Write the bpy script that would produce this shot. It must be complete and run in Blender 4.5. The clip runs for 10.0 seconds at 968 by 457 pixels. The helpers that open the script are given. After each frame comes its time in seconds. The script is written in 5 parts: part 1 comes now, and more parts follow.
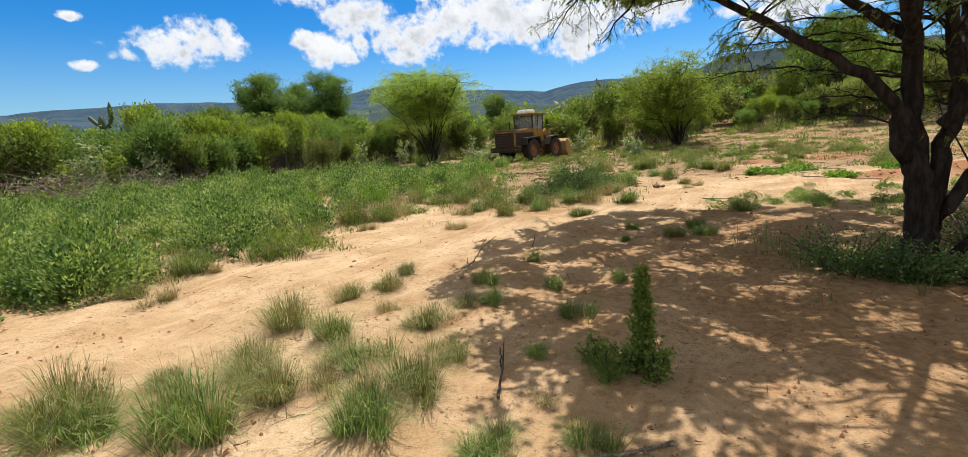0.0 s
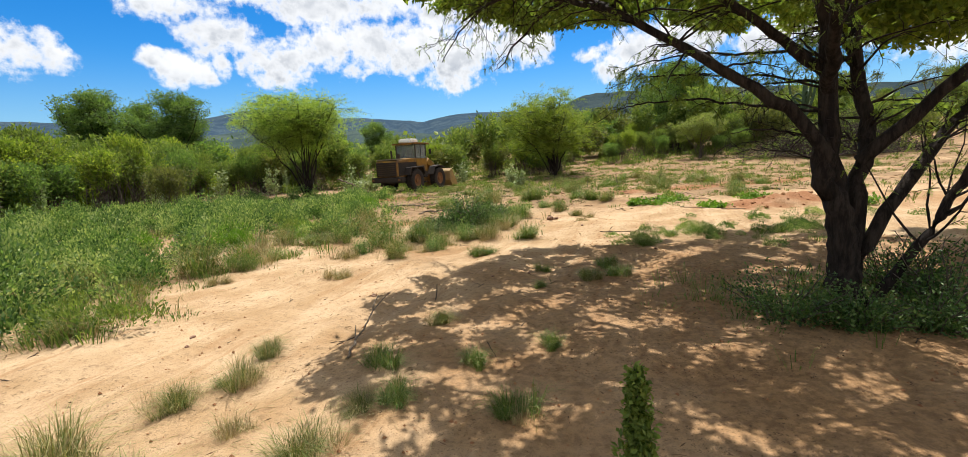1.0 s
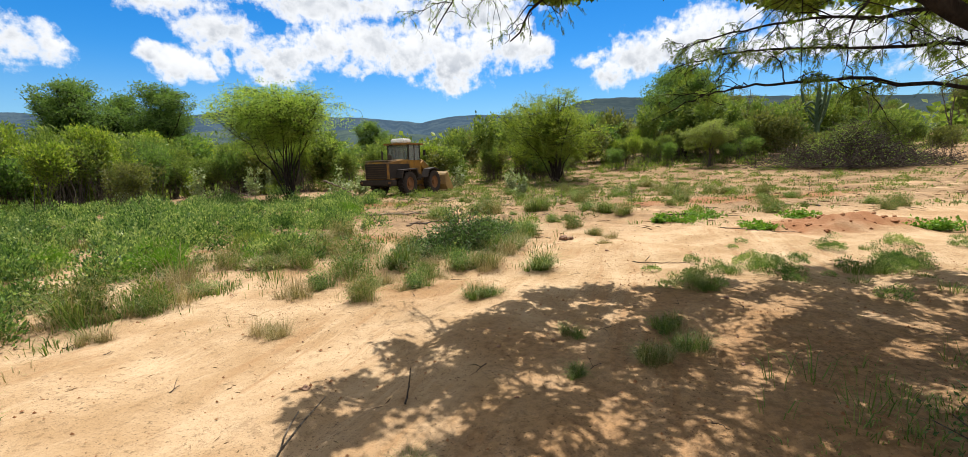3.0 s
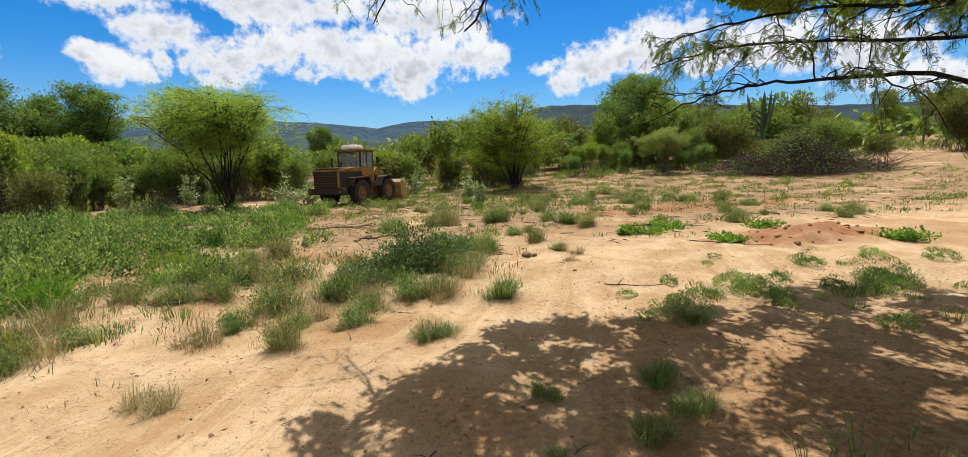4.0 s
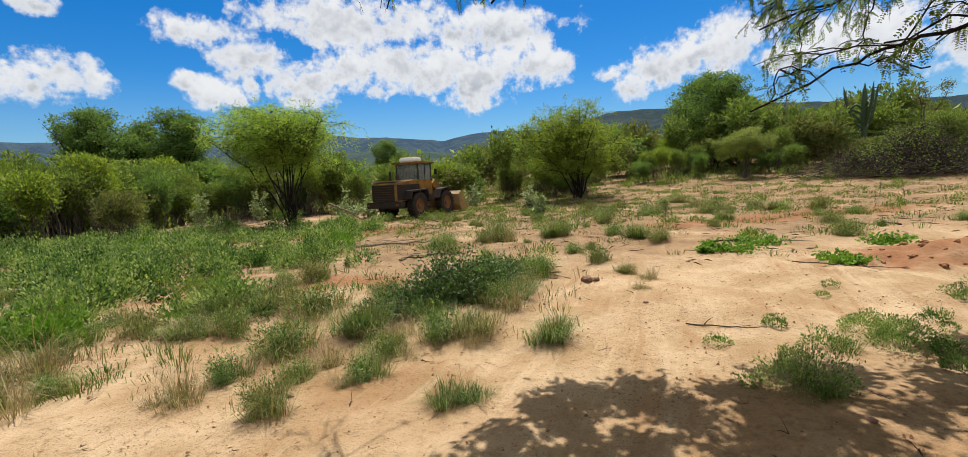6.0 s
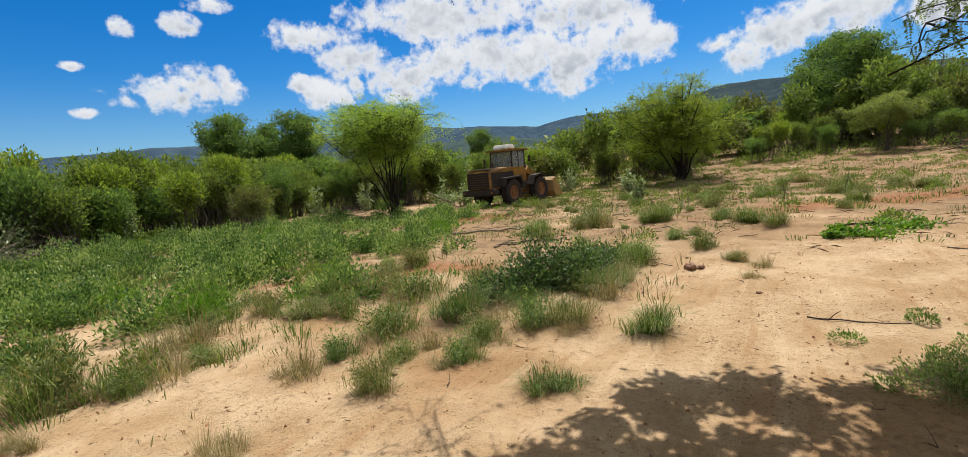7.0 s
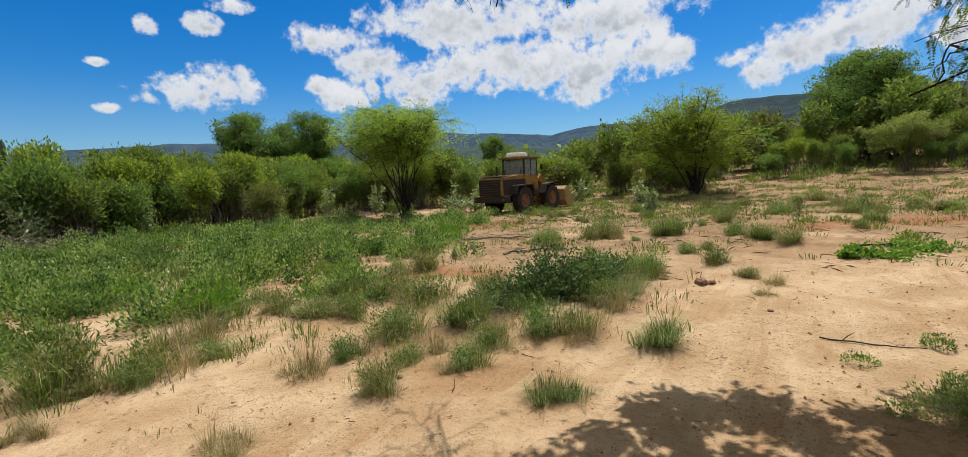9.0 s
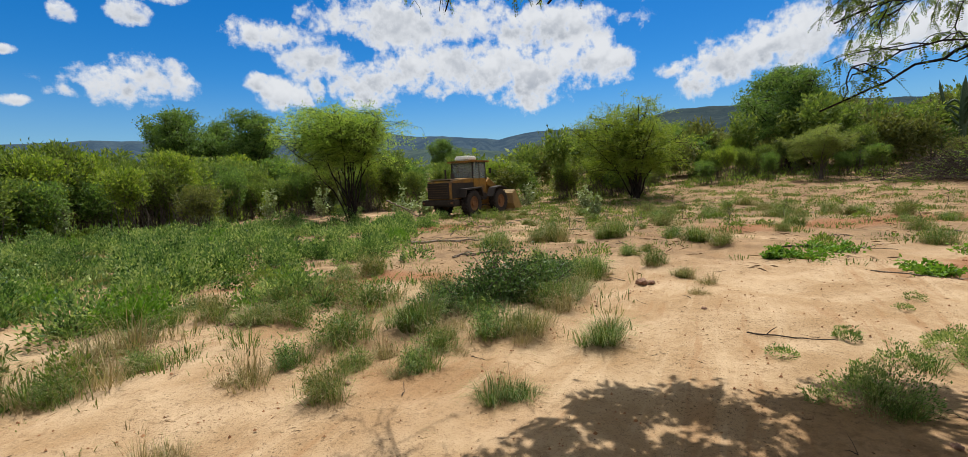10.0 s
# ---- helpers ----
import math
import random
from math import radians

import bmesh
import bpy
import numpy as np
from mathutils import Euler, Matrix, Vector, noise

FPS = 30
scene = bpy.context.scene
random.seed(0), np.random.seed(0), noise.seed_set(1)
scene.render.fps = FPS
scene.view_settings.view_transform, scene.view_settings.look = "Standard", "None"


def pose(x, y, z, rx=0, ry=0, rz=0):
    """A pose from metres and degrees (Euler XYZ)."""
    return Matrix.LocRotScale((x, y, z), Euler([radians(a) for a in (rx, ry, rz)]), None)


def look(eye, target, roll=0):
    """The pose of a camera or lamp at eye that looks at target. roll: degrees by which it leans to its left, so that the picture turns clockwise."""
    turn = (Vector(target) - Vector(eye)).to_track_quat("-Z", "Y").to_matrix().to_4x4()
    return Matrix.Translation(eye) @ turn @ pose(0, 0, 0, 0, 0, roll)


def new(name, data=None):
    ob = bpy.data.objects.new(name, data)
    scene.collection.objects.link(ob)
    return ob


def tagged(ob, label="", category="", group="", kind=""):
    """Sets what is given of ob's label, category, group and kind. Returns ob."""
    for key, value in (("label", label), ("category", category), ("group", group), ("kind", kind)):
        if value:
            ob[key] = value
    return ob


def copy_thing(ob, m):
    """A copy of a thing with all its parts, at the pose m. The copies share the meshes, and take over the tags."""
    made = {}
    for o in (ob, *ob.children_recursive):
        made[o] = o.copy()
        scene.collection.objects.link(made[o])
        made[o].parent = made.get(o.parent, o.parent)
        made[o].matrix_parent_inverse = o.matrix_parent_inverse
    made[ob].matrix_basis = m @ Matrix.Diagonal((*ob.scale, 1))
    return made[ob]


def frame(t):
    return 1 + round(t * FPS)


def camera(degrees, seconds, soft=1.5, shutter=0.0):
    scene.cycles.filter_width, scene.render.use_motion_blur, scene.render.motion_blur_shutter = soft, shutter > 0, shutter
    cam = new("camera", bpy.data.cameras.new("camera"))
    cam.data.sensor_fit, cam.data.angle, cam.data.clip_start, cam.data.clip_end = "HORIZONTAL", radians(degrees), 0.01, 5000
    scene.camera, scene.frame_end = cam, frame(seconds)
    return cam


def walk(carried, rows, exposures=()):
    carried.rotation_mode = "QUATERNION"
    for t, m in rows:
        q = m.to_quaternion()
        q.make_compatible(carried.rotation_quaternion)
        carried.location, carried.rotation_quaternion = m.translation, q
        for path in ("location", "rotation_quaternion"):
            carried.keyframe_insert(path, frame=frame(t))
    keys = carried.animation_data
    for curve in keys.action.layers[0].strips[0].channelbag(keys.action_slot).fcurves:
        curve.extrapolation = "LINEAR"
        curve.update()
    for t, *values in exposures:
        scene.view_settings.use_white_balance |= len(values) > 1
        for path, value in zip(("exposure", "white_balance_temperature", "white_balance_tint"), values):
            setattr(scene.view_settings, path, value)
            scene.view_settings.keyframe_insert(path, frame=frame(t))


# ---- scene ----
cam = camera(91.7, 10.0, soft=0.6)
METRES, EYE, TILT, LEAN, TURN = 5.388, 1.42, 0.0, 0.0, 0.0
ROWS = [
    (0.0, 0.0, 0.0, 0.0, -0.67, -10.71, 3.53),
    (0.5, -0.0091, 0.1038, 0.0058, -8.37, -9.44, 3.26),
    (1.0, -0.0151, 0.2036, 0.0078, -15.08, -8.05, 2.99),
    (1.5, -0.0013, 0.2996, 0.0076, -16.94, -7.31, 2.94),
    (2.0, 0.0239, 0.4023, 0.016, -16.42, -8.16, 2.55),
    (3.5, 0.0982, 0.6621, 0.0233, -15.44, -7.56, 1.28),
    (4.0, 0.1317, 0.7414, 0.0336, -20.51, -7.2, 1.68),
    (4.5, 0.1836, 0.8057, 0.039, -21.03, -6.36, 3.21),
    (5.0, 0.2076, 0.8624, 0.036, -21.43, -5.58, 2.87),
    (5.5, 0.2266, 0.9076, 0.0376, -19.15, -5.04, 2.16),
    (6.0, 0.2428, 0.9235, 0.0381, -12.64, -5.72, 3.08),
    (7.5, 0.247, 0.9222, 0.0393, 1.28, -6.58, 4.67),
    (8.0, 0.2466, 0.9216, 0.0393, 1.59, -6.46, 3.83),
    (8.5, 0.246, 0.9211, 0.0394, 1.13, -6.02, 3.32),
    (9.0, 0.2455, 0.9213, 0.0392, 0.19, -5.66, 3.04),
    (9.5, 0.2446, 0.9215, 0.0394, -1.42, -5.53, 2.76),
    (10.0, 0.2436, 0.9161, 0.0394, -6.06, -5.56, 2.5),
]
walk(cam, [(t, pose(0, 0, EYE, TILT, LEAN, TURN) @ pose(METRES * x, METRES * y, METRES * z, 90 + pitch, roll, yaw)) for t, x, y, z, yaw, pitch, roll in ROWS],
     [(0.0, 0.68, 6380, 10), (1.0, 0.76, 6380, 10), (2.0, 0.87, 6380, 10), (3.5, 0.66, 6380, 10), (4.5, 0.57, 6380, 10), (5.5, 0.5, 6380, 10), (7.5, 0.44, 6250, 10), (9.0, 0.37, 6250, 10), (10.0, 0.35, 6250, 10)])


# ---- light: high sun ahead of the walk, a blue sky with broken cumulus ----
SUN_AZ, SUN_EL = 25.0, 66.0
sun = new("sun", bpy.data.lights.new("sun", "SUN"))
sun.data.energy, sun.data.angle, sun.data.color = 5.0, radians(0.5), (1.0, 0.95, 0.86)
sa, se = radians(SUN_AZ), radians(SUN_EL)
sun.matrix_world = look((40 * math.sin(sa) * math.cos(se), 40 * math.cos(sa) * math.cos(se), 40 * math.sin(se)), (0, 0, 0))

world = bpy.data.worlds.new("sky")
scene.world = world
world.use_nodes = True


class Nodes:
    """Short hand for node trees."""

    def __init__(self, tree):
        self.tree = tree

    def add(self, kind, settings=(), **sockets):
        n = self.tree.nodes.new(kind)
        for key, value in settings:
            if key == "operation":
                n.operation = value
            elif key == "use_clamp":
                n.use_clamp = value
            elif key == "data_type":
                n.data_type = value
            elif key == "blend_type":
                n.blend_type = value
            elif key == "interpolation_type":
                n.interpolation_type = value
        for key, value in sockets.items():
            s = n.inputs[int(key[1:]) if key[0] == "i" and key[1:].isdigit() else key.replace("_", " ")]
            if isinstance(value, bpy.types.NodeSocket):
                self.tree.links.new(value, s)
            else:
                s.default_value = value
        return n

    def math(self, op, a, b=0.0, c=0.0, clamp=False):
        return self.add("ShaderNodeMath", (("operation", op), ("use_clamp", clamp)), i0=a, i1=b, i2=c).outputs[0]

    def noise(self, vector, scale, detail=4.0, rough=0.55, distortion=0.0):
        return self.add("ShaderNodeTexNoise", Vector=vector, Scale=scale, Detail=detail, Roughness=rough, Distortion=distortion).outputs[0]

    def mix(self, f, a, b, blend="MIX"):
        n = self.add("ShaderNodeMix", (("data_type", "RGBA"), ("blend_type", blend)), i0=f, i6=a, i7=b)
        return n.outputs[2]

    def step(self, v, lo, hi, a=0.0, b=1.0):
        return self.add("ShaderNodeMapRange", (("interpolation_type", "SMOOTHSTEP"),), i0=v, i1=lo, i2=hi, i3=a, i4=b).outputs[0]


def sky_nodes():
    t = world.node_tree
    t.nodes.clear()
    N = Nodes(t)
    out = N.add("ShaderNodeOutputWorld")
    sky = N.add("ShaderNodeTexSky")
    sky.sky_type, sky.sun_disc, sky.sun_elevation, sky.sun_rotation = "NISHITA", False, se, sa
    sky.air_density, sky.dust_density, sky.ozone_density, sky.altitude = 1.0, 0.6, 2.5, 500.0
    blue = N.add("ShaderNodeHueSaturation", Saturation=1.5, Value=1.0, Color=sky.outputs[0]).outputs[0]
    d = N.add("ShaderNodeTexCoord").outputs["Generated"]
    xyz = N.add("ShaderNodeSeparateXYZ", Vector=d)
    az = N.math("MULTIPLY", N.math("ARCTAN2", xyz.outputs[0], xyz.outputs[1]), 57.2958)
    el = N.math("MULTIPLY", N.math("ARCSINE", xyz.outputs[2]), 57.2958)
    # cumulus heaps: bearing, elevation, half width, half height in degrees
    heaps = [(-31.6, 10.5, 4.8, 1.9), (-28.6, 11.7, 3.5, 2.1), (-26.0, 10.9, 2.2, 1.5), (-34.5, 9.8, 1.9, 0.9),
             (-16.9, 10.6, 2.3, 1.9), (-18.8, 11.6, 1.5, 1.3), (-14.5, 10.3, 1.6, 1.4), (-12.6, 11.1, 1.0, 1.5),
             (-17.5, 16.4, 5.1, 1.8), (-12.0, 14.4, 4.8, 2.9), (-6.8, 12.0, 5.1, 3.0), (-2.5, 13.0, 5.5, 3.0), (3.5, 14.2, 7.2, 3.2), (8.5, 13.0, 5.0, 3.2),
             (12.6, 11.6, 6.2, 3.1), (17.6, 13.0, 5.9, 2.9), (22.0, 13.2, 3.0, 1.6), (-1.0, 18.0, 14.3, 3.1), (14.0, 17.2, 9.9, 2.9),
             (30.0, 9.6, 2.8, 2.0), (27.6, 11.3, 1.9, 1.0), (33.5, 11.8, 4.6, 2.8), (38.2, 12.2, 5.1, 3.0), (41.5, 14.0, 5.5, 2.9),
             (46.0, 10.6, 5.1, 1.9), (51.0, 11.6, 7.2, 2.9), (58.0, 10.0, 7.2, 2.9), (64.0, 6.8, 6.1, 2.2),
             (-34.2, 16.5, 1.2, 1.1), (-29.3, 17.2, 2.0, 1.2), (-26.6, 19.0, 2.6, 0.9), (-38.2, 8.8, 1.2, 0.6), (-38.4, 12.9, 1.0, 0.5)]
    field = rise = total = None
    for a, e, w, h in heaps:
        u = N.math("MULTIPLY", N.math("SUBTRACT", az, a), 1.0 / w)
        v = N.math("MULTIPLY", N.math("SUBTRACT", el, e), 1.0 / h)
        r = N.math("SUBTRACT", 1.0, N.math("ADD", N.math("MULTIPLY", u, u), N.math("MULTIPLY", v, v)))
        field = r if field is None else N.math("SMOOTH_MAX", field, r, 0.18)
        wgt = N.math("MAXIMUM", N.math("ADD", r, 0.25), 0.0)
        rise = N.math("MULTIPLY", wgt, v) if rise is None else N.math("MULTIPLY_ADD", wgt, v, rise)
        total = wgt if total is None else N.math("ADD", total, wgt)
    # the rest of the sky, overhead and behind, carries loose cloud too
    loose = N.step(N.noise(d, 3.0, 5.0), 0.6, 0.85, -2.8, 0.4)
    away = N.step(N.math("ABSOLUTE", az), 64.0, 75.0)
    away = N.math("MAXIMUM", away, N.step(el, 21.5, 26.0))
    field = N.math("ADD", N.math("MAXIMUM", field, -3.0), N.math("MULTIPLY", away, N.math("SUBTRACT", loose, field)))
    puff = N.noise(d, 13.0, 8.0, 0.6)
    fine = N.noise(d, 46.0, 5.0, 0.6)
    body = N.math("ADD", field, N.math("ADD", N.math("MULTIPLY", N.math("SUBTRACT", puff, 0.5), 3.2), N.math("MULTIPLY", N.math("SUBTRACT", fine, 0.5), 2.2)))
    mask = N.step(body, -0.05, 0.85)
    mask = N.math("MULTIPLY", mask, N.step(el, 2.0, 6.0))
    lump = N.noise(N.add("ShaderNodeVectorMath", (("operation", "ADD"),), i0=d, i1=(0.0, 0.0, 0.022)).outputs[0], 15.0, 3.5, 0.5)
    lump2 = N.noise(d, 15.0, 3.5, 0.5)
    shade = N.step(N.math("SUBTRACT", lump2, lump), -0.10, 0.10, 0.0, 1.0)
    thick = N.step(body, 0.35, 1.5)
    level = N.math("DIVIDE", rise, N.math("MAXIMUM", total, 0.05))
    under_side = N.step(N.math("ADD", level, N.math("MULTIPLY", N.math("SUBTRACT", puff, 0.5), 1.6)), -0.55, 0.35, 1.0, 0.0)
    dull = N.math("MULTIPLY", N.math("ADD", N.math("MULTIPLY", N.math("SUBTRACT", 1.0, shade), 0.55), N.math("MULTIPLY", under_side, 0.6), clamp=True), thick)
    cloud = N.mix(dull, (1.24, 1.25, 1.26, 1), (0.62, 0.67, 0.75, 1))
    haze = N.step(el, 0.0, 13.0, 0.38, 0.0)
    lo = N.mix(haze, N.mix(1.0, blue, (0.100, 0.145, 0.165, 1), "MULTIPLY"), (0.62, 0.76, 0.92, 1))
    bg = N.add("ShaderNodeBackground", Color=N.mix(mask, lo, cloud), Strength=0.49)
    t.links.new(bg.outputs[0], out.inputs[0])


sky_nodes()


# ---- materials ----
def material(name):
    m = bpy.data.materials.new(name)
    m.use_nodes = True
    m.node_tree.nodes.clear()
    N = Nodes(m.node_tree)
    N.out = N.add("ShaderNodeOutputMaterial")
    N.pos = N.add("ShaderNodeNewGeometry").outputs["Position"]
    return m, N


def finish(m, N, color, rough=0.8, metal=0.0, height=None, strength=0.4, distance=0.02, spec=0.3):
    b = N.add("ShaderNodeBsdfPrincipled", Base_Color=color, Roughness=rough, Metallic=metal)
    b.inputs["Specular IOR Level"].default_value = spec
    if height is not None:
        bump = N.add("ShaderNodeBump", Strength=strength, Distance=distance, Height=height)
        m.node_tree.links.new(bump.outputs[0], b.inputs["Normal"])
    m.node_tree.links.new(b.outputs[0], N.out.inputs[0])
    return m


def leaf_material(name, colors, glow=0.35, rough=0.55, patch=0.9, vary=0.8):
    """Leaves or blades: each one takes its own shade between the colours, light passes through."""
    m, N = material(name)
    rnd = N.add("ShaderNodeNewGeometry").outputs["Random Per Island"]
    big = N.noise(N.pos, patch, 3.0)
    ramp = N.add("ShaderNodeValToRGB")
    el = ramp.color_ramp.elements
    while len(el) < len(colors):
        el.new(0.5)
    for i, c in enumerate(colors):
        el[i].position = i / (len(colors) - 1)
        el[i].color = (*c, 1)
    f = N.math("ADD", N.math("MULTIPLY", rnd, 0.75), N.math("MULTIPLY", N.math("SUBTRACT", big, 0.5 - 0.12 / vary), vary), clamp=True)
    m.node_tree.links.new(f, ramp.inputs[0])
    p = N.add("ShaderNodeBsdfPrincipled", Base_Color=ramp.outputs[0], Roughness=rough)
    p.inputs["Specular IOR Level"].default_value = 0.25
    tr = N.add("ShaderNodeBsdfTranslucent", Color=N.mix(1.0, ramp.outputs[0], (1.25, 1.25, 0.7, 1), "MULTIPLY"))
    s = N.add("ShaderNodeMixShader", i0=glow, i1=p.outputs[0], i2=tr.outputs[0])
    m.node_tree.links.new(s.outputs[0], N.out.inputs[0])
    return m


def soil_material():
    m, N = material("sandy_soil")
    big = N.noise(N.pos, 0.16, 4.0, 0.6)
    mid = N.noise(N.pos, 1.1, 6.0, 0.65)
    fine = N.noise(N.pos, 14.0, 6.0, 0.7)
    grit = N.noise(N.pos, 85.0, 3.0, 0.6)
    c = N.mix(N.step(mid, 0.35, 0.68), (0.315, 0.205, 0.108, 1), (0.44, 0.316, 0.192, 1))
    c = N.mix(N.step(big, 0.50, 0.66), c, (0.27, 0.158, 0.076, 1))
    c = N.mix(N.step(fine, 0.52, 0.68, 0.0, 0.5), c, (0.165, 0.098, 0.052, 1))
    c = N.mix(N.step(grit, 0.56, 0.68, 0.0, 0.5), c, (0.11, 0.066, 0.037, 1))
    x = N.add("ShaderNodeSeparateXYZ", Vector=N.pos)
    # drag marks along the track
    along = N.math("ADD", N.math("MULTIPLY", x.outputs[0], 0.56), N.math("MULTIPLY", x.outputs[1], 0.83))
    across = N.math("SUBTRACT", N.math("MULTIPLY", x.outputs[0], 0.83), N.math("MULTIPLY", x.outputs[1], 0.56))
    lane = N.add("ShaderNodeCombineXYZ", X=N.math("MULTIPLY", along, 0.09), Y=across).outputs[0]
    streak = N.noise(lane, 5.5, 5.0, 0.65, 0.6)
    worn = N.step(N.noise(N.pos, 0.5, 3.0), 0.40, 0.56)
    c = N.mix(N.math("MULTIPLY", N.step(streak, 0.54, 0.64, 0.0, 0.55), worn), c, (0.272, 0.152, 0.072, 1))
    c = N.mix(N.math("MULTIPLY", N.step(streak, 0.36, 0.46, 0.4, 0.0), worn), c, (0.49, 0.36, 0.225, 1))
    # leaf mould about the shade tree: browner, crumbly earth that also paints shade deeper
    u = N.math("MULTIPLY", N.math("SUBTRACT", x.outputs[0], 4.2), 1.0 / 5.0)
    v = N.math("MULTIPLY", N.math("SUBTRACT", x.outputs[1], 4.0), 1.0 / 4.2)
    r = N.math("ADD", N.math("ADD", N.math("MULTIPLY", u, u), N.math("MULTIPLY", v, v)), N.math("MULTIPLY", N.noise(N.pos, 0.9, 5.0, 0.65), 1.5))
    mould_shade = N.mix(N.step(fine, 0.40, 0.58), (0.288, 0.156, 0.070, 1), (0.160, 0.084, 0.038, 1))
    c = N.mix(N.step(r, 0.8, 2.0, 0.7, 0.0), c, mould_shade)
    # litter: thin dark crumbs of leaf and twig
    lit = N.math("MULTIPLY", N.step(N.noise(N.pos, 38.0, 4.0, 0.7), 0.57, 0.64), N.step(N.noise(N.pos, 0.8, 3.0), 0.42, 0.58))
    c = N.mix(N.math("MULTIPLY", lit, 0.7), c, (0.080, 0.050, 0.028, 1))
    # cleared ground beyond is redder
    far = N.math("MULTIPLY", N.step(x.outputs[1], 11.0, 16.0), N.step(N.noise(N.pos, 0.35, 5.0, 0.65), 0.33, 0.50))
    c = N.mix(N.math("MULTIPLY", far, 0.9), c, N.mix(N.step(N.noise(N.pos, 1.7, 5.0, 0.7), 0.42, 0.6), (0.235, 0.150, 0.080, 1), (0.155, 0.099, 0.055, 1)))
    # freshly scraped red earth: a bank and two torn strips
    for cx, cy, w, d in ((10.2, 10.8, 2.6, 1.0), (-0.4, 13.4, 2.4, 0.7), (14.0, 17.5, 7.0, 1.3), (1.2, 23.0, 2.2, 1.6)):
        u = N.math("MULTIPLY", N.math("SUBTRACT", x.outputs[0], cx), 1.0 / w)
        v = N.math("MULTIPLY", N.math("SUBTRACT", x.outputs[1], cy), 1.0 / d)
        r = N.math("ADD", N.math("ADD", N.math("MULTIPLY", u, u), N.math("MULTIPLY", v, v)), N.math("MULTIPLY", mid, 1.6))
        c = N.mix(N.step(r, 0.9, 2.0, 0.85, 0.0), c, (0.216, 0.092, 0.042, 1))
    h = N.math("ADD", N.math("ADD", N.math("MULTIPLY", fine, 0.7), N.math("MULTIPLY", streak, 0.35)), N.math("ADD", N.math("MULTIPLY", mid, 0.9), N.math("MULTIPLY", grit, 0.18)))
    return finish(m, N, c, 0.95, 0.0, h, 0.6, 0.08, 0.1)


def bark_material(name, dark, light, scale=18.0):
    m, N = material(name)
    st = N.add("ShaderNodeVectorMath", (("operation", "MULTIPLY"),), i0=N.pos, i1=(1.0, 1.0, 0.22)).outputs[0]
    a = N.noise(st, scale, 6.0, 0.7)
    b = N.noise(N.pos, 2.5, 3.0)
    c = N.mix(N.step(a, 0.38, 0.66), (*dark, 1), (*light, 1))
    c = N.mix(N.step(b, 0.55, 0.75, 0.0, 0.5), c, (light[0] * 1.2, light[1] * 1.25, light[2] * 1.2, 1))
    return finish(m, N, c, 0.9, 0.0, a, 1.0, 0.03, 0.15)


def paint_material(name, color, dirt, amount=0.5, rough=0.5):
    m, N = material(name)
    a = N.noise(N.pos, 1.8, 6.0, 0.7)
    b = N.noise(N.pos, 14.0, 5.0, 0.65)
    c = N.mix(N.step(a, 0.36, 0.66, 0.15, amount + 0.25), (*color, 1), (*dirt, 1))
    c = N.mix(N.step(b, 0.60, 0.70, 0.0, 0.7), c, (0.11, 0.055, 0.03, 1))
    return finish(m, N, c, rough, 0.0, b, 0.2, 0.01)


def plain_material(name, a, b, rough=0.7, metal=0.0, scale=12.0):
    m, N = material(name)
    n = N.noise(N.pos, scale, 5.0, 0.65)
    return finish(m, N, N.mix(N.step(n, 0.35, 0.65), (*a, 1), (*b, 1)), rough, metal, n, 0.3, 0.01)


def glass_material():
    m, N = material("cab_glass")
    g = N.add("ShaderNodeBsdfGlossy", Color=(0.9, 0.95, 0.95, 1), Roughness=0.08)
    t = N.add("ShaderNodeBsdfTransparent", Color=(0.90, 0.93, 0.92, 1))
    f = N.add("ShaderNodeFresnel", IOR=1.5)
    s = N.add("ShaderNodeMixShader", i0=f.outputs[0], i1=t.outputs[0], i2=g.outputs[0])
    dust = N.add("ShaderNodeBsdfDiffuse", Color=(0.42, 0.44, 0.42, 1))
    film = N.step(N.noise(N.pos, 3.0, 4.0), 0.3, 0.7, 0.22, 0.42)
    s = N.add("ShaderNodeMixShader", i0=film, i1=s.outputs[0], i2=dust.outputs[0])
    m.node_tree.links.new(s.outputs[0], N.out.inputs[0])
    return m


def hill_material(name, wood, bare):
    m, N = material(name)
    st = N.add("ShaderNodeVectorMath", (("operation", "MULTIPLY"),), i0=N.pos, i1=(1.0, 1.0, 2.2)).outputs[0]
    a = N.noise(st, 0.012, 8.0, 0.62)
    b = N.noise(N.pos, 0.11, 5.0, 0.7)
    c = N.mix(N.step(a, 0.40, 0.62), (*wood, 1), (*bare, 1))
    c = N.mix(N.step(b, 0.45, 0.65, 0.0, 0.55), c, (wood[0] * 0.55, wood[1] * 0.6, wood[2] * 0.7, 1))
    return finish(m, N, c, 1.0, 0.0, b, 0.6, 4.0, 0.0)


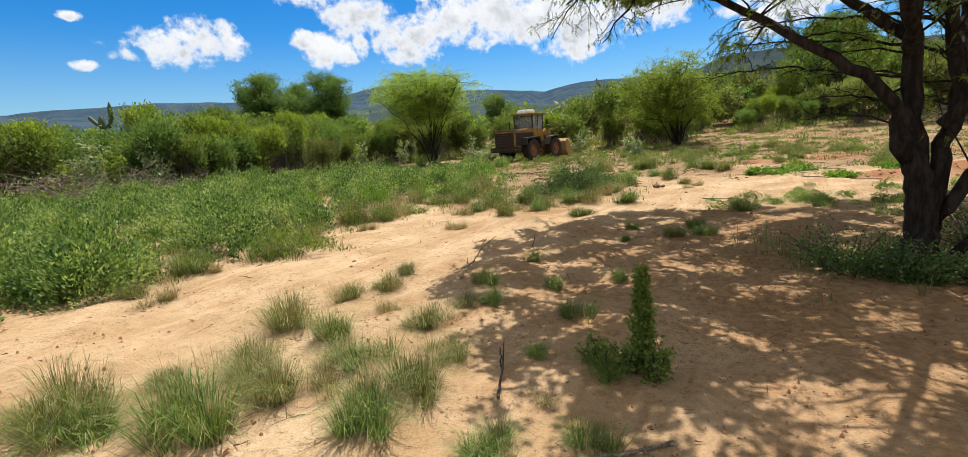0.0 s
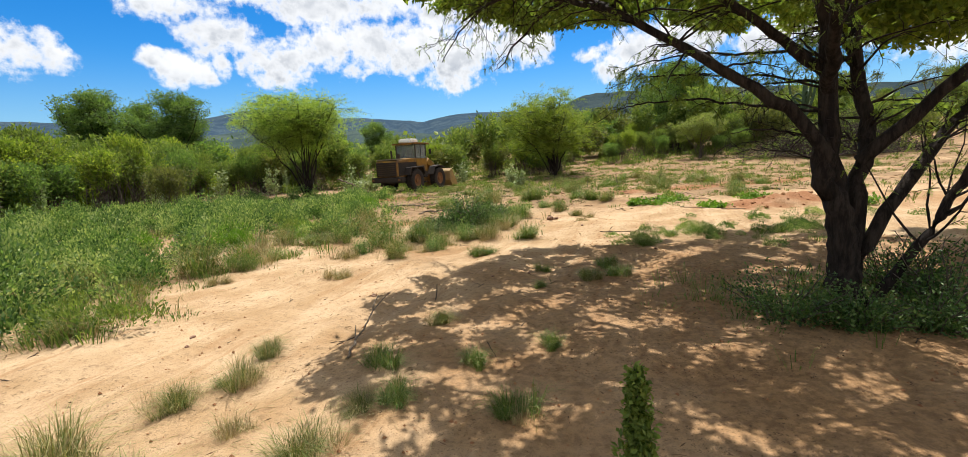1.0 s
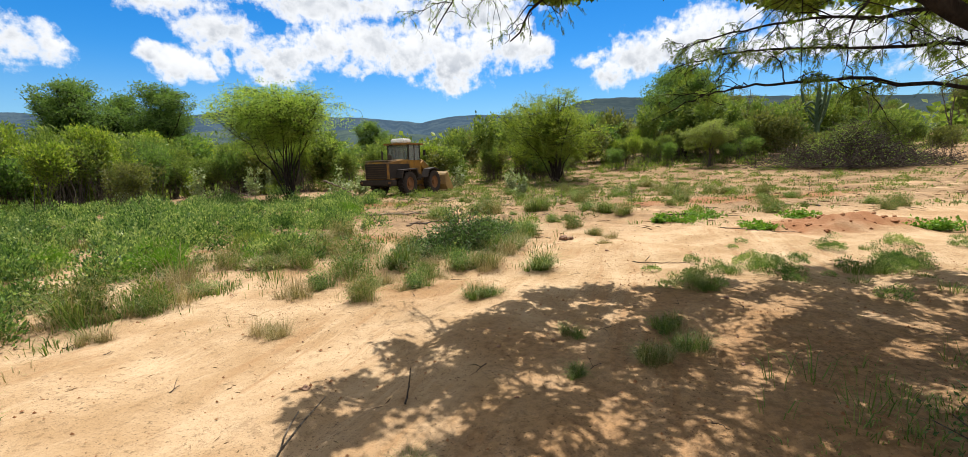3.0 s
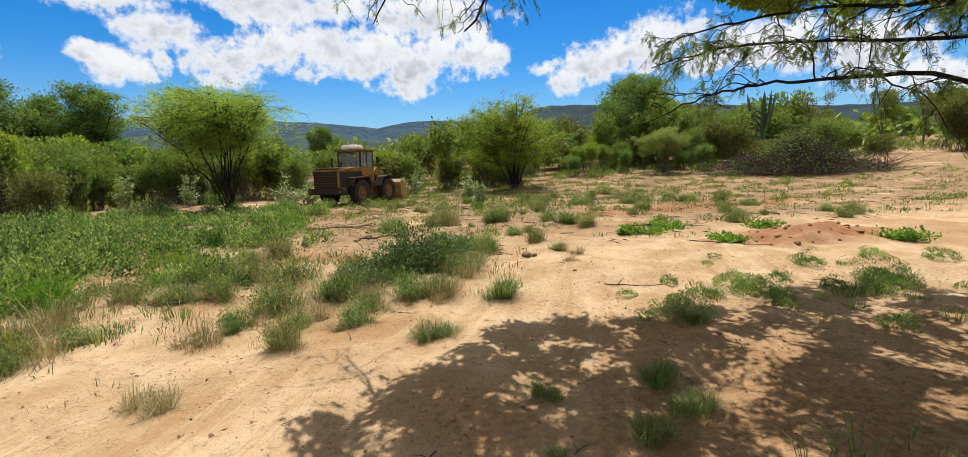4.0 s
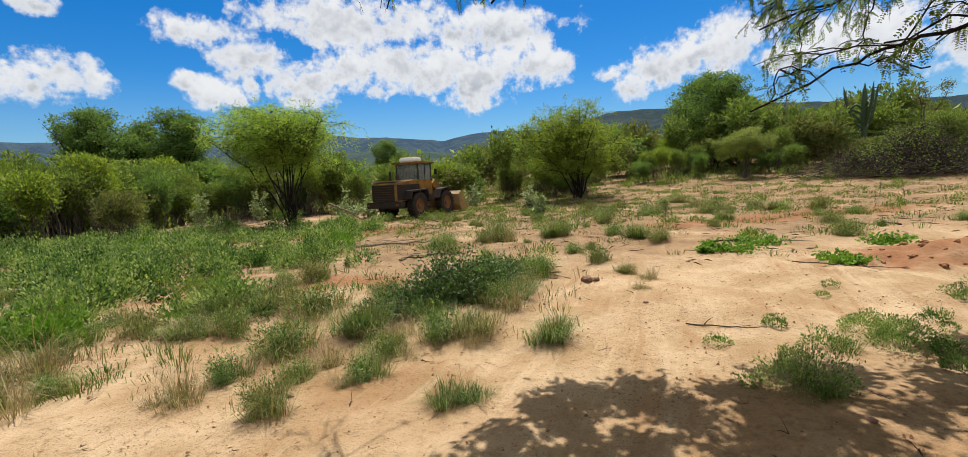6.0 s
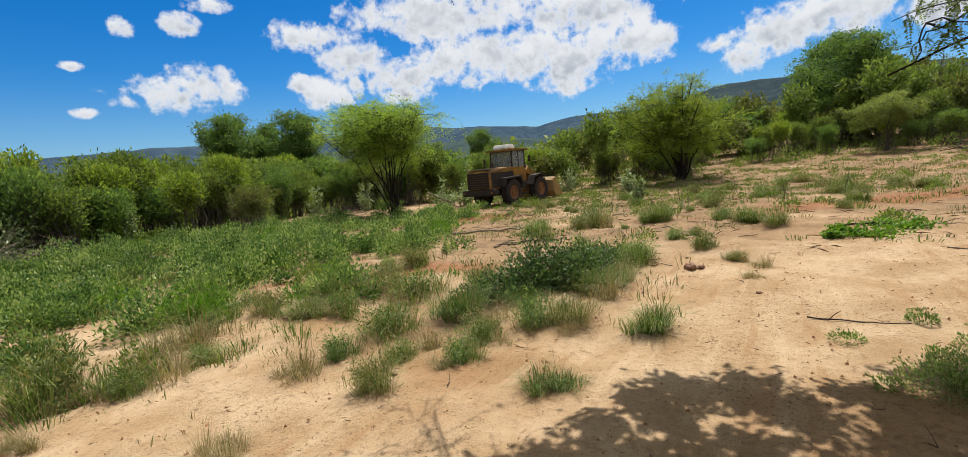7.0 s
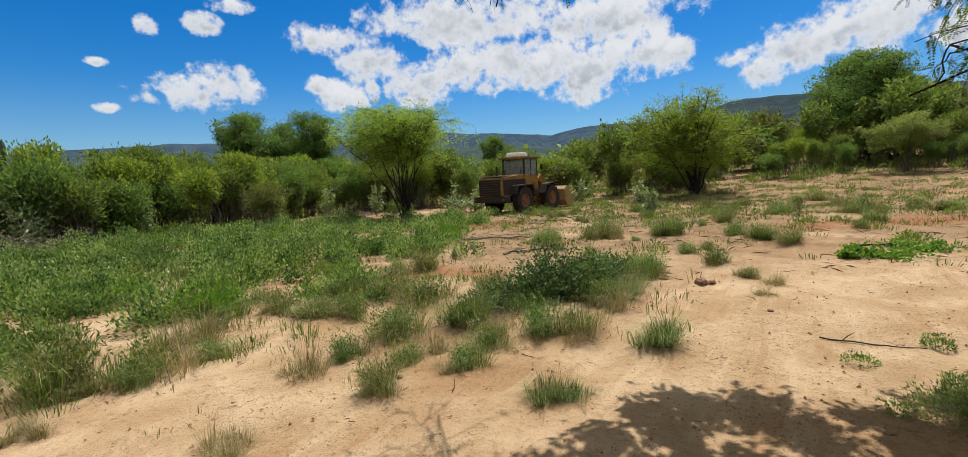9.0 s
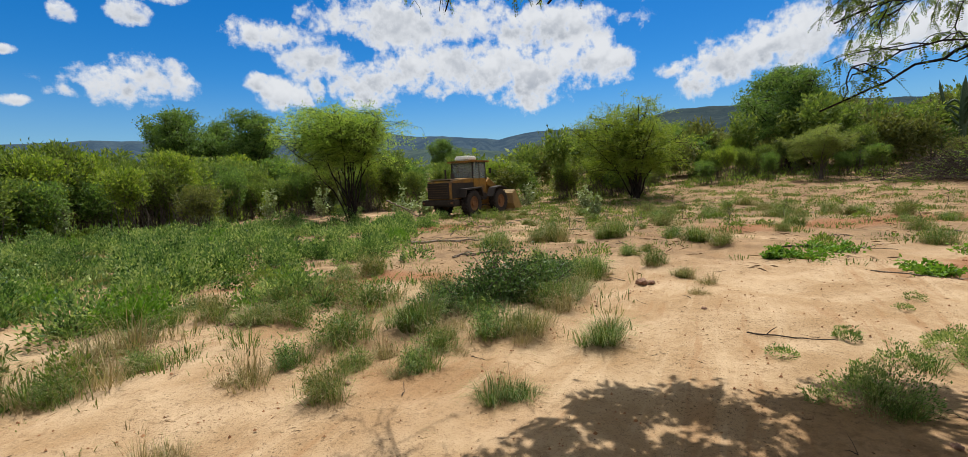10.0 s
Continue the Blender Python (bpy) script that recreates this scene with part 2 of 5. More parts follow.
SOIL = soil_material()
BARK = bark_material("dark_bark", (0.012, 0.009, 0.008), (0.042, 0.032, 0.026))
BARK_GREY = bark_material("grey_bark", (0.053, 0.041, 0.034), (0.158, 0.131, 0.105), 30.0)
DEADWOOD = bark_material("dead_wood", (0.120, 0.090, 0.068), (0.270, 0.217, 0.165), 30.0)
BRUSHWOOD = bark_material("brushwood", (0.024, 0.018, 0.015), (0.083, 0.061, 0.050), 30.0)
LEAF_NEAR = leaf_material("feathery_leaf", [(0.07, 0.12, 0.020), (0.14, 0.21, 0.035), (0.25, 0.31, 0.06)], 0.52)
LEAF_LIME = leaf_material("lime_leaf", [(0.11, 0.19, 0.028), (0.22, 0.335, 0.052), (0.40, 0.49, 0.10)], 0.58)
LEAF_FRESH = leaf_material("fresh_leaf", [(0.090, 0.150, 0.017), (0.172, 0.247, 0.030), (0.299, 0.344, 0.056)], 0.5)
LEAF_DARK = leaf_material("dark_leaf", [(0.053, 0.105, 0.026), (0.105, 0.183, 0.041), (0.187, 0.269, 0.067)], 0.48)
LEAF_SCRUB = leaf_material("scrub_leaf", [(0.056, 0.093, 0.019), (0.128, 0.187, 0.038), (0.232, 0.277, 0.067)], 0.46)
LEAF_OLIVE = leaf_material("olive_leaf", [(0.063, 0.078, 0.022), (0.120, 0.138, 0.038), (0.194, 0.194, 0.060)], 0.4)
LEAF_GREY = leaf_material("pale_waxy_leaf", [(0.136, 0.196, 0.076), (0.230, 0.289, 0.128), (0.357, 0.408, 0.221)], 0.25, 0.4)
LEAF_SHRUB = leaf_material("shrub_leaf", [(0.024, 0.058, 0.014), (0.066, 0.125, 0.032), (0.19, 0.255, 0.085)], 0.34, 0.42)
LEAF_CREEPER = leaf_material("creeper_leaf", [(0.060, 0.145, 0.013), (0.111, 0.221, 0.021), (0.187, 0.297, 0.043)], 0.4)
LEAF_PALE = leaf_material("pale_feathery_leaf", [(0.111, 0.153, 0.038), (0.187, 0.238, 0.060), (0.289, 0.323, 0.093)], 0.45)
GRASS = leaf_material("grass_blade", [(0.038, 0.081, 0.013), (0.102, 0.162, 0.030), (0.255, 0.289, 0.085)], 0.32)
GRASS_MIXED = leaf_material("half_dry_blade", [(0.038, 0.072, 0.012), (0.128, 0.149, 0.038), (0.357, 0.297, 0.128)], 0.3)
GRASS_DRY = leaf_material("straw_blade", [(0.136, 0.106, 0.047), (0.289, 0.225, 0.111), (0.408, 0.340, 0.187)], 0.25)
MEADOW = leaf_material("meadow_leaf", [(0.032, 0.075, 0.018), (0.13, 0.215, 0.058), (0.36, 0.41, 0.155)], 0.4, 0.5, 1.6, 2.2)
CACTUS = plain_material("cactus_skin", (0.035, 0.065, 0.028), (0.06, 0.095, 0.045), 0.6)
YELLOW = paint_material("worn_yellow_paint", (0.315, 0.158, 0.021), (0.075, 0.041, 0.022), 0.6)
DARKPAINT = paint_material("dusty_dark_paint", (0.020, 0.017, 0.015), (0.046, 0.031, 0.024), 0.35, 0.85)
RUBBER = paint_material("dusty_rubber", (0.014, 0.013, 0.013), (0.05, 0.034, 0.026), 0.3, 0.9)
GRILLE = paint_material("dusty_grille_paint", (0.075, 0.042, 0.024), (0.05, 0.036, 0.027), 0.4, 0.8)
RIM = paint_material("rusty_rim_paint", (0.210, 0.090, 0.030), (0.068, 0.038, 0.026), 0.5, 0.8)
BUCKET = paint_material("scuffed_bucket_paint", (0.345, 0.225, 0.075), (0.180, 0.120, 0.068), 0.5, 0.7)
STEEL = plain_material("worn_steel", (0.225, 0.188, 0.150), (0.315, 0.247, 0.165), 0.55, 0.4)
WHITE = plain_material("dusty_white_paint", (0.70, 0.68, 0.64), (0.80, 0.79, 0.76), 0.5)
GLASS = glass_material()
ROCK = plain_material("reddish_rock", (0.150, 0.075, 0.049), (0.270, 0.165, 0.112), 0.9)
CLOD = plain_material("red_earth", (0.203, 0.086, 0.038), (0.300, 0.150, 0.071), 0.95, 0.0, 6.0)
# hill woods: blue of the haze and some shade mixed into the colours
HILL_FAR = hill_material("hazed_far_slope", (0.032, 0.054, 0.081), (0.050, 0.075, 0.096))
HILL_MID = hill_material("hazed_green_slope", (0.038, 0.058, 0.058), (0.064, 0.086, 0.074))
HILL_NEAR = hill_material("hazed_near_slope", (0.027, 0.041, 0.048), (0.041, 0.056, 0.058))


# ---- mesh tools ----
def mesh_np(name, verts, quads=None, tris=None, mat=None, smooth=False):
    verts = np.asarray(verts, dtype=np.float32)
    me = bpy.data.meshes.new(name)
    parts = [a for a in (quads, tris) if a is not None and len(a)]
    loops = np.concatenate([np.asarray(a, dtype=np.int32).ravel() for a in parts])
    sizes = np.concatenate([np.full(len(a), np.asarray(a).shape[1], dtype=np.int32) for a in parts])
    me.vertices.add(len(verts))
    me.vertices.foreach_set("co", verts.ravel())
    me.loops.add(len(loops))
    me.loops.foreach_set("vertex_index", loops)
    me.polygons.add(len(sizes))
    me.polygons.foreach_set("loop_start", np.concatenate([[0], np.cumsum(sizes)[:-1]]).astype(np.int32))
    me.polygons.foreach_set("use_smooth", np.full(len(sizes), smooth))
    me.update(calc_edges=True)
    if mat:
        me.materials.append(mat)
    return me


def under(ob, parent):
    ob.parent = parent
    return ob


def part(name, bm, mat, parent, label="", smooth=False):
    me = bpy.data.meshes.new(name)
    bmesh.ops.recalc_face_normals(bm, faces=bm.faces)
    bm.to_mesh(me)
    bm.free()
    me.materials.append(mat)
    if smooth:
        me.polygons.foreach_set("use_smooth", [True] * len(me.polygons))
    return tagged(under(new(name, me), parent), label)


def unit(v):
    return v / np.maximum(np.linalg.norm(v, axis=-1, keepdims=True), 1e-9)


def tubes(lines, sides=5):
    """Tapered tubes along lines of (points, radii): vertices and quads."""
    V, Q, off = [], [], 0
    ang = np.arange(sides) * 2 * np.pi / sides
    for pts, rad in lines:
        pts = np.asarray(pts, float)
        rad = np.asarray(rad, float)
        n = len(pts)
        tan = unit(np.gradient(pts, axis=0))
        ref = np.where(np.abs(tan[:, 2:3]) > 0.9, [[1.0, 0, 0]], [[0, 0, 1.0]])
        a = unit(np.cross(tan, ref))
        b = np.cross(tan, a)
        ring = pts[:, None] + rad[:, None, None] * (np.cos(ang)[None, :, None] * a[:, None] + np.sin(ang)[None, :, None] * b[:, None])
        V.append(ring.reshape(-1, 3))
        i = np.arange(n - 1)[:, None] * sides
        j = np.arange(sides)[None]
        k = (j + 1) % sides
        Q.append((off + np.stack([i + j, i + k, i + sides + k, i + sides + j], -1)).reshape(-1, 4))
        off += n * sides
    return np.concatenate(V), np.concatenate(Q)


def leaf_quads(rng, c, d, length, width):
    """Diamond leaves at c, pointing along d."""
    n = len(c)
    d = unit(d)
    side = unit(np.cross(d, rng.normal(size=(n, 3)) * 0.8 + np.array([0, 0, 0.7])))
    up = np.cross(side, d)
    L = (length * rng.uniform(0.6, 1.25, n))[:, None]
    w = (width * rng.uniform(0.7, 1.2, n))[:, None]
    fold = up * w * 0.35
    V = np.stack([c, c + d * L * 0.5 + side * w + fold, c + d * L, c + d * L * 0.5 - side * w + fold], 1).reshape(-1, 3)
    return V, np.arange(n * 4).reshape(-1, 4)


def blade_arrays(rng, base, height, lean, width, out):
    """Bent grass blades: base points, heights, outward lean; 5 vertices each."""
    n = len(base)
    d = unit(np.c_[out, np.zeros(n)])
    side = np.c_[-d[:, 1], d[:, 0], np.zeros(n)]
    tw = rng.uniform(-0.9, 0.9, n)[:, None]
    side = unit(side + d * tw)
    h = height[:, None]
    up = np.array([[0, 0, 1.0]])
    l = lean[:, None]
    mid = base + up * h * 0.62 + d * l * h * 0.35
    tip = base + up * h * (1.0 - 0.35 * l) + d * l * h * 1.0
    w = width[:, None] * 0.5
    V = np.stack([base - side * w, base + side * w, mid + side * w * 0.8, mid - side * w * 0.8, tip], 1).reshape(-1, 3)
    o = np.arange(n)[:, None] * 5
    return V, o + np.array([[0, 1, 2, 3]]), o + np.array([[3, 2, 4]])


def waves(x, y, seed, size, count=7):
    """Smooth unevenness about 1 high from crossed waves of about that size."""
    r = np.random.default_rng(seed)
    z = 0
    for _ in range(count):
        a, k, p = r.uniform(0, 2 * np.pi), 2 * np.pi / (size * r.uniform(0.6, 1.7)), r.uniform(0, 6.28)
        z = z + np.sin((x * math.cos(a) + y * math.sin(a)) * k + p)
    return z / math.sqrt(count)


def terrain(x, y):
    """Height of the ground: flat where the camera walks, rising beyond the clearing."""
    x, y = np.asarray(x, float), np.asarray(y, float)
    u = np.clip(x * 0.79 + y * 0.62 - 24, 0, 62)
    rise = np.where(u < 17, 0.0024 * u * u, 0.6936 + 0.0816 * (u - 17))
    near = np.exp(-((x / 40) ** 2 + ((y - 10) / 40) ** 2))
    bumps = 0.03 * waves(x, y, 3, 3.2) + 0.015 * waves(x, y, 4, 0.8) + 0.009 * np.abs(waves(x, y, 5, 0.36, 11)) + 0.006 * waves(x, y, 6, 0.2, 9)
    # two soft wheel ruts along the sandy track
    s = (x + 1.2) * 0.83 - (y - 5.5) * 0.56
    ruts = -0.05 * (np.exp(-((s + 0.75) / 0.16) ** 2) + np.exp(-((s - 0.85) / 0.16) ** 2) + 0.5 * np.exp(-((s - 0.25) / 0.07) ** 2) + 0.5 * np.exp(-((s + 0.2) / 0.06) ** 2))
    mound = 0.17 * np.exp(-(((x - 10.3) / 1.9) ** 2 + ((y - 10.7) / 0.8) ** 2)) * (1 + 0.6 * waves(x, y, 8, 0.7))
    return rise + bumps * near + ruts * near + mound


def ground_z(x, y):
    return float(terrain(x, y))


# ---- ground: one sheet to the horizon ----
def axis(lo, hi, step, far):
    core = np.arange(lo, hi + step / 2, step)
    grow, v, s = [], 0.0, step
    while v < far:
        s *= 1.13
        v += s
        grow.append(v)
    g = np.array(grow)
    return np.concatenate([lo - g[::-1], core, hi + g])


def build_ground():
    xs, ys = axis(-9, 15, 0.115, 2600), axis(-3, 19, 0.115, 2600)
    X, Y = np.meshgrid(xs, ys)
    V = np.stack([X, Y, terrain(X, Y)], -1).reshape(-1, 3)
    ny, nx = X.shape
    i = (np.arange(ny - 1)[:, None] * nx + np.arange(nx - 1)[None]).ravel()
    Q = np.stack([i, i + 1, i + nx + 1, i + nx], -1)
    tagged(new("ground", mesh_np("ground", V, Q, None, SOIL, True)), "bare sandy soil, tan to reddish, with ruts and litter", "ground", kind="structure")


build_ground()


# ---- distant hills ----
def ridge(name, label, mat, dist, az0, az1, profile, seed, fall):
    az = np.linspace(az0, az1, 260)
    el = profile(az) + 0.03 * waves(az, az * 0, seed, 4.0) + 0.025 * waves(az, az * 0, seed + 1, 1.3)
    rows = []
    for f in np.linspace(0, 1, 26):
        r = dist * (1 - fall * (1 - f)) * (1 + 0.03 * waves(az, az * 0 + f * 9, seed + 2, 7.0) * (1 - f))
        h = np.tan(np.radians(el)) * dist * (f ** 0.8) + 1.5 * f
        gully = 1 - 0.16 * (1 - f) * f * 4 * (0.5 + 0.5 * waves(az, az * 0, seed + 3, 3.0))
        a = np.radians(az)
        rows.append(np.stack([r * np.sin(a), r * np.cos(a), h * gully - 3 * (1 - f)], -1))
    back = rows[-1] * np.array([1.25, 1.25, 0.0]) - np.array([0, 0, 5.0])
    rows.append(back)
    V = np.concatenate(rows)
    n = len(az)
    i = (np.arange(len(rows) - 1)[:, None] * n + np.arange(n - 1)[None]).ravel()
    tagged(new(name, mesh_np(name, V, np.stack([i, i + 1, i + n + 1, i + n], -1), None, mat, True)), label, "hills", kind="structure")


def bell(a, c, w):
    return np.exp(-((a - c) / w) ** 2)


# the ridges get their distance haze from the slope colours
ridge("backdrop", "long wooded ridge on the horizon, blue haze in its colour", HILL_FAR, 1900, -95, 100,
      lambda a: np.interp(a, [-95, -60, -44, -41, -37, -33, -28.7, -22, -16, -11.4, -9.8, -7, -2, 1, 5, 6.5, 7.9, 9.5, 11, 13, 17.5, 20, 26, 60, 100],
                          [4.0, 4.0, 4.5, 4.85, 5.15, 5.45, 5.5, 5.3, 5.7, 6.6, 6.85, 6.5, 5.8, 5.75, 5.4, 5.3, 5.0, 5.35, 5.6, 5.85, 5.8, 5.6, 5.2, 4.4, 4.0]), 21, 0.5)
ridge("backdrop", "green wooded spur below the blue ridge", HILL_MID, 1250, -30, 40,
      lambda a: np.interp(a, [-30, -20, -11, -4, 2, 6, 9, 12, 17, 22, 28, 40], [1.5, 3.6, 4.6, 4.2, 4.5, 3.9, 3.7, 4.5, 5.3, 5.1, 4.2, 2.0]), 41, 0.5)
ridge("backdrop", "nearer wooded hill behind the scrub, haze and shade in its colour", HILL_NEAR, 900, 14, 105,
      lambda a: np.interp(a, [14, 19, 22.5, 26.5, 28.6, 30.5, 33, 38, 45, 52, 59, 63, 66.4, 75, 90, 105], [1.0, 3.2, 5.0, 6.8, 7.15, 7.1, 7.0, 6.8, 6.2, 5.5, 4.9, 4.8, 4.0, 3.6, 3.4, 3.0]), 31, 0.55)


# ---- trees and bushes ----
def curve(a, b, bend, n, rng=None, wob=0.0):
    """A bowed line from a to b; bend is the way it starts."""
    t = np.linspace(0, 1, n)[:, None]
    m = a + bend
    p = (1 - t) ** 2 * a + 2 * t * (1 - t) * m + t * t * b
    if rng is not None and wob:
        q = rng.normal(size=(n, 3)) * wob
        q[0] = q[-1] = 0
        p = p + q
    return p


def tree_arrays(seed, h, w, stems, low, flat, r0, n2, n3, leaves, leaf_len, leaf_wid, base_spread=0.12, hang=0.1, scatter=0.16, lean=(0, 0), ragged=0.82):
    """Wood lines, and leaf places and ways, of a many-stemmed tree or bush with an uneven crown.
    low: height at which the crown starts; flat: 0 round, 1 umbrella-topped."""
    rng = np.random.default_rng(seed)
    lobes = rng.uniform(ragged, 1.15, 9)

    def inside():
        a = rng.uniform(0, 2 * np.pi)
        k = np.interp(a / (2 * np.pi) * 9 % 9, np.arange(10), np.r_[lobes, lobes[0]])
        zf = rng.uniform(0.0, 1.0) ** (0.62 if flat > 0.5 else 0.8)
        if flat > 0.5:
            wide = (0.42 + 0.58 * min(zf / 0.62, 1.0) ** 0.9) * (1.0 if zf < 0.68 else math.sqrt(max(0.0, 1 - ((zf - 0.68) / 0.36) ** 2)))
        else:
            wide = math.sin(math.pi * (0.16 + 0.76 * zf)) ** 0.6
        rr = math.sqrt(rng.uniform(0.03, 1.0)) * wide * k * w / 2
        z = low + (h - low) * zf
        return np.array([rr * math.cos(a) + lean[0] * z, rr * math.sin(a) + lean[1] * z, z])

    lines, tips = [], []
    for s in range(stems):
        a = rng.uniform(0, 2 * np.pi)
        p0 = np.array([math.cos(a), math.sin(a), 0]) * base_spread * rng.uniform(0.2, 1)
        p0[2] = -0.06
        end = inside()
        end[2] = max(end[2], low + (h - low) * rng.uniform(0.45, 0.8))
        bend = np.array([(end[0] - p0[0]) * 0.22, (end[1] - p0[1]) * 0.22, end[2] * (0.68 if flat > 0.5 else 0.55)])
        line = curve(p0, end, bend, 8, rng, 0.012 * h)
        rad = r0 * rng.uniform(0.6, 1.1) * np.linspace(1, 0.22, 8)
        lines.append((line, rad))
        for _ in range(n2):
            t = rng.uniform(0.52 if flat > 0.5 else 0.35, 0.98)
            i = t * 7
            k = int(i)
            b0 = line[k] + (line[min(k + 1, 7)] - line[k]) * (i - k)
            e2 = inside()
            reach = rng.uniform(0.22, 0.5) * w * 0.55
            v = e2 - b0
            v = v / max(np.linalg.norm(v), 0.01) * min(reach, np.linalg.norm(v))
            v[2] = v[2] * 0.7 + 0.08 * reach
            l2 = curve(b0, b0 + v, v * 0.45 + np.array([0, 0, 0.15 * reach]), 5, rng, 0.02 * reach)
            l2[:, 2] = np.minimum(l2[:, 2], h * rng.uniform(0.93, 1.0))
            lines.append((l2, np.linspace(rad[k] * 0.5, r0 * 0.1, 5)))
            tips.append(l2)
            for _ in range(n3):
                j = rng.integers(1, 5)
                d = rng.normal(size=3) * np.array([1, 1, 0.55])
                d = d / np.linalg.norm(d) * reach * rng.uniform(0.25, 0.55)
                l3 = curve(l2[j], l2[j] + d + np.array([0, 0, -hang * reach]), d * 0.5 + np.array([0, 0, 0.1 * reach]), 4)
                l3[:, 2] = np.minimum(l3[:, 2], h * rng.uniform(0.94, 1.02))
                lines.append((l3, np.linspace(r0 * 0.12, r0 * 0.05, 4)))
                tips.append(l3)
    k = rng.integers(0, len(tips), leaves)
    f = rng.uniform(0.15, 1.0, leaves)
    a = np.array([np.array([t[0], t[len(t) // 2], t[-1]]) for t in tips])
    c = np.where((f < 0.5)[:, None], a[k, 0] + (a[k, 1] - a[k, 0]) * (f * 2)[:, None], a[k, 1] + (a[k, 2] - a[k, 1]) * (f * 2 - 1)[:, None])
    c = c + rng.normal(size=(leaves, 3)) * scatter * np.array([1, 1, 0.6])
    keep = c[:, 2] > 0.1
    c = c[keep]
    d = unit(c - c.mean(0)) * 0.6 + rng.normal(size=(len(c), 3)) * 0.8 + np.array([0, 0, -hang])
    V, Q = leaf_quads(rng, c, d, leaf_len, leaf_wid)
    return lines, V, Q


def plant_thing(name, label, category, arrays, wood, leaf, at, turn=0.0, size=1.0, group="", sides=4, tall=1.0):
    lines, V, Q = arrays
    top = new(name)
    wv, wq = tubes(lines, sides)
    under(new("trunk", mesh_np("trunk", wv, wq, None, wood, True)), top)
    under(new("crown", mesh_np("crown", V, Q, None, leaf)), top)
    top.matrix_basis = pose(at[0], at[1], ground_z(*at), 0, 0, turn) @ Matrix.Diagonal((size, size, size * tall, 1))
    return tagged(top, label, category, group)


def spot(x, y, turn=0.0, size=1.0, tall=1.0, sink=0.0):
    return pose(x, y, ground_z(x, y) - sink, 0, 0, turn) @ Matrix.Diagonal((size, size, size * tall, 1))


def put_copy(ob, x, y, turn, size, tall=1.0):
    c = copy_thing(ob, Matrix.Identity(4))
    c.matrix_basis = spot(x, y, turn, size, tall)
    return c


# the lime-green tree beside the loader, the round one beyond it
plant_thing("umbrella_tree", "many-stemmed thorn tree with yellow-green feathery umbrella crown", "tree",
            tree_arrays(11, 5.5, 9.4, 15, 1.4, 0.75, 0.05, 18, 8, 62000, 0.11, 0.0175, 0.26, 0.05, 0.095, (0.04, 0.10), 0.75), BARK, LEAF_LIME, (-2.75, 28.3), 40, group="trees of the clearing")
plant_thing("round_tree", "bushy thorn tree with fresh green crown almost to the ground", "tree",
            tree_arrays(12, 5.9, 10.0, 15, 0.7, 0.35, 0.065, 16, 8, 66000, 0.13, 0.0215, 0.3, 0.03, 0.11), BARK, LEAF_FRESH, (14.0, 33.8), 10, 1.1, group="trees of the clearing")
# the tall dark trees behind the scrub
big_a = plant_thing("tall_tree", "tall dark green tree with broad billowing crown", "tree",
                    tree_arrays(13, 10.9, 11.5, 8, 2.4, 0.45, 0.14, 17, 8, 30000, 0.25, 0.058, 0.3, 0.0, 0.27, ragged=0.5), BARK, LEAF_DARK, (-24.8, 58.5), 0, group="trees behind the scrub")
put_copy(big_a, -18.0, 57.0, 130, 0.95)
put_copy(big_a, -21.9, 60.5, 220, 0.9)
put_copy(big_a, 31.5, 42.5, 60, 0.80)
put_copy(big_a, 36.0, 45.0, 160, 0.66)
put_copy(big_a, -34.0, 50.0, 300, 0.55)
put_copy(big_a, -27.6, 61.0, 75, 0.88)
put_copy(big_a, 33.8, 47.0, 200, 0.86)
put_copy(big_a, 2.6, 62.0, 20, 0.6)
pale = plant_thing("small_tree", "small pale green thorn tree with flat feathery crown", "tree",
                   tree_arrays(14, 3.6, 5.6, 9, 0.9, 0.9, 0.04, 10, 6, 16000, 0.13, 0.022, 0.2, 0.05, 0.1), BARK_GREY, LEAF_PALE, (27.6, 34.6), 20, group="trees of the clearing")
thin_a = plant_thing("bare_tree", "thin half-bare tree with pale trunk above the scrub", "tree",
                     tree_arrays(15, 6.4, 4.2, 3, 3.6, 0.8, 0.075, 7, 4, 1300, 0.13, 0.028, 0.15, 0.0, 0.12), BARK_GREY, LEAF_OLIVE, (44.0, 34.5), 20, group="half-bare trees")
for x, y, a, k in ((48.0, 31.0, 80, 1.0), (52.0, 26.0, 200, 0.85), (40.0, 38.0, 290, 0.9), (56.0, 32.0, 10, 1.0), (36.5, 40.5, 130, 1.05)):
    put_copy(thin_a, x, y, a, k)

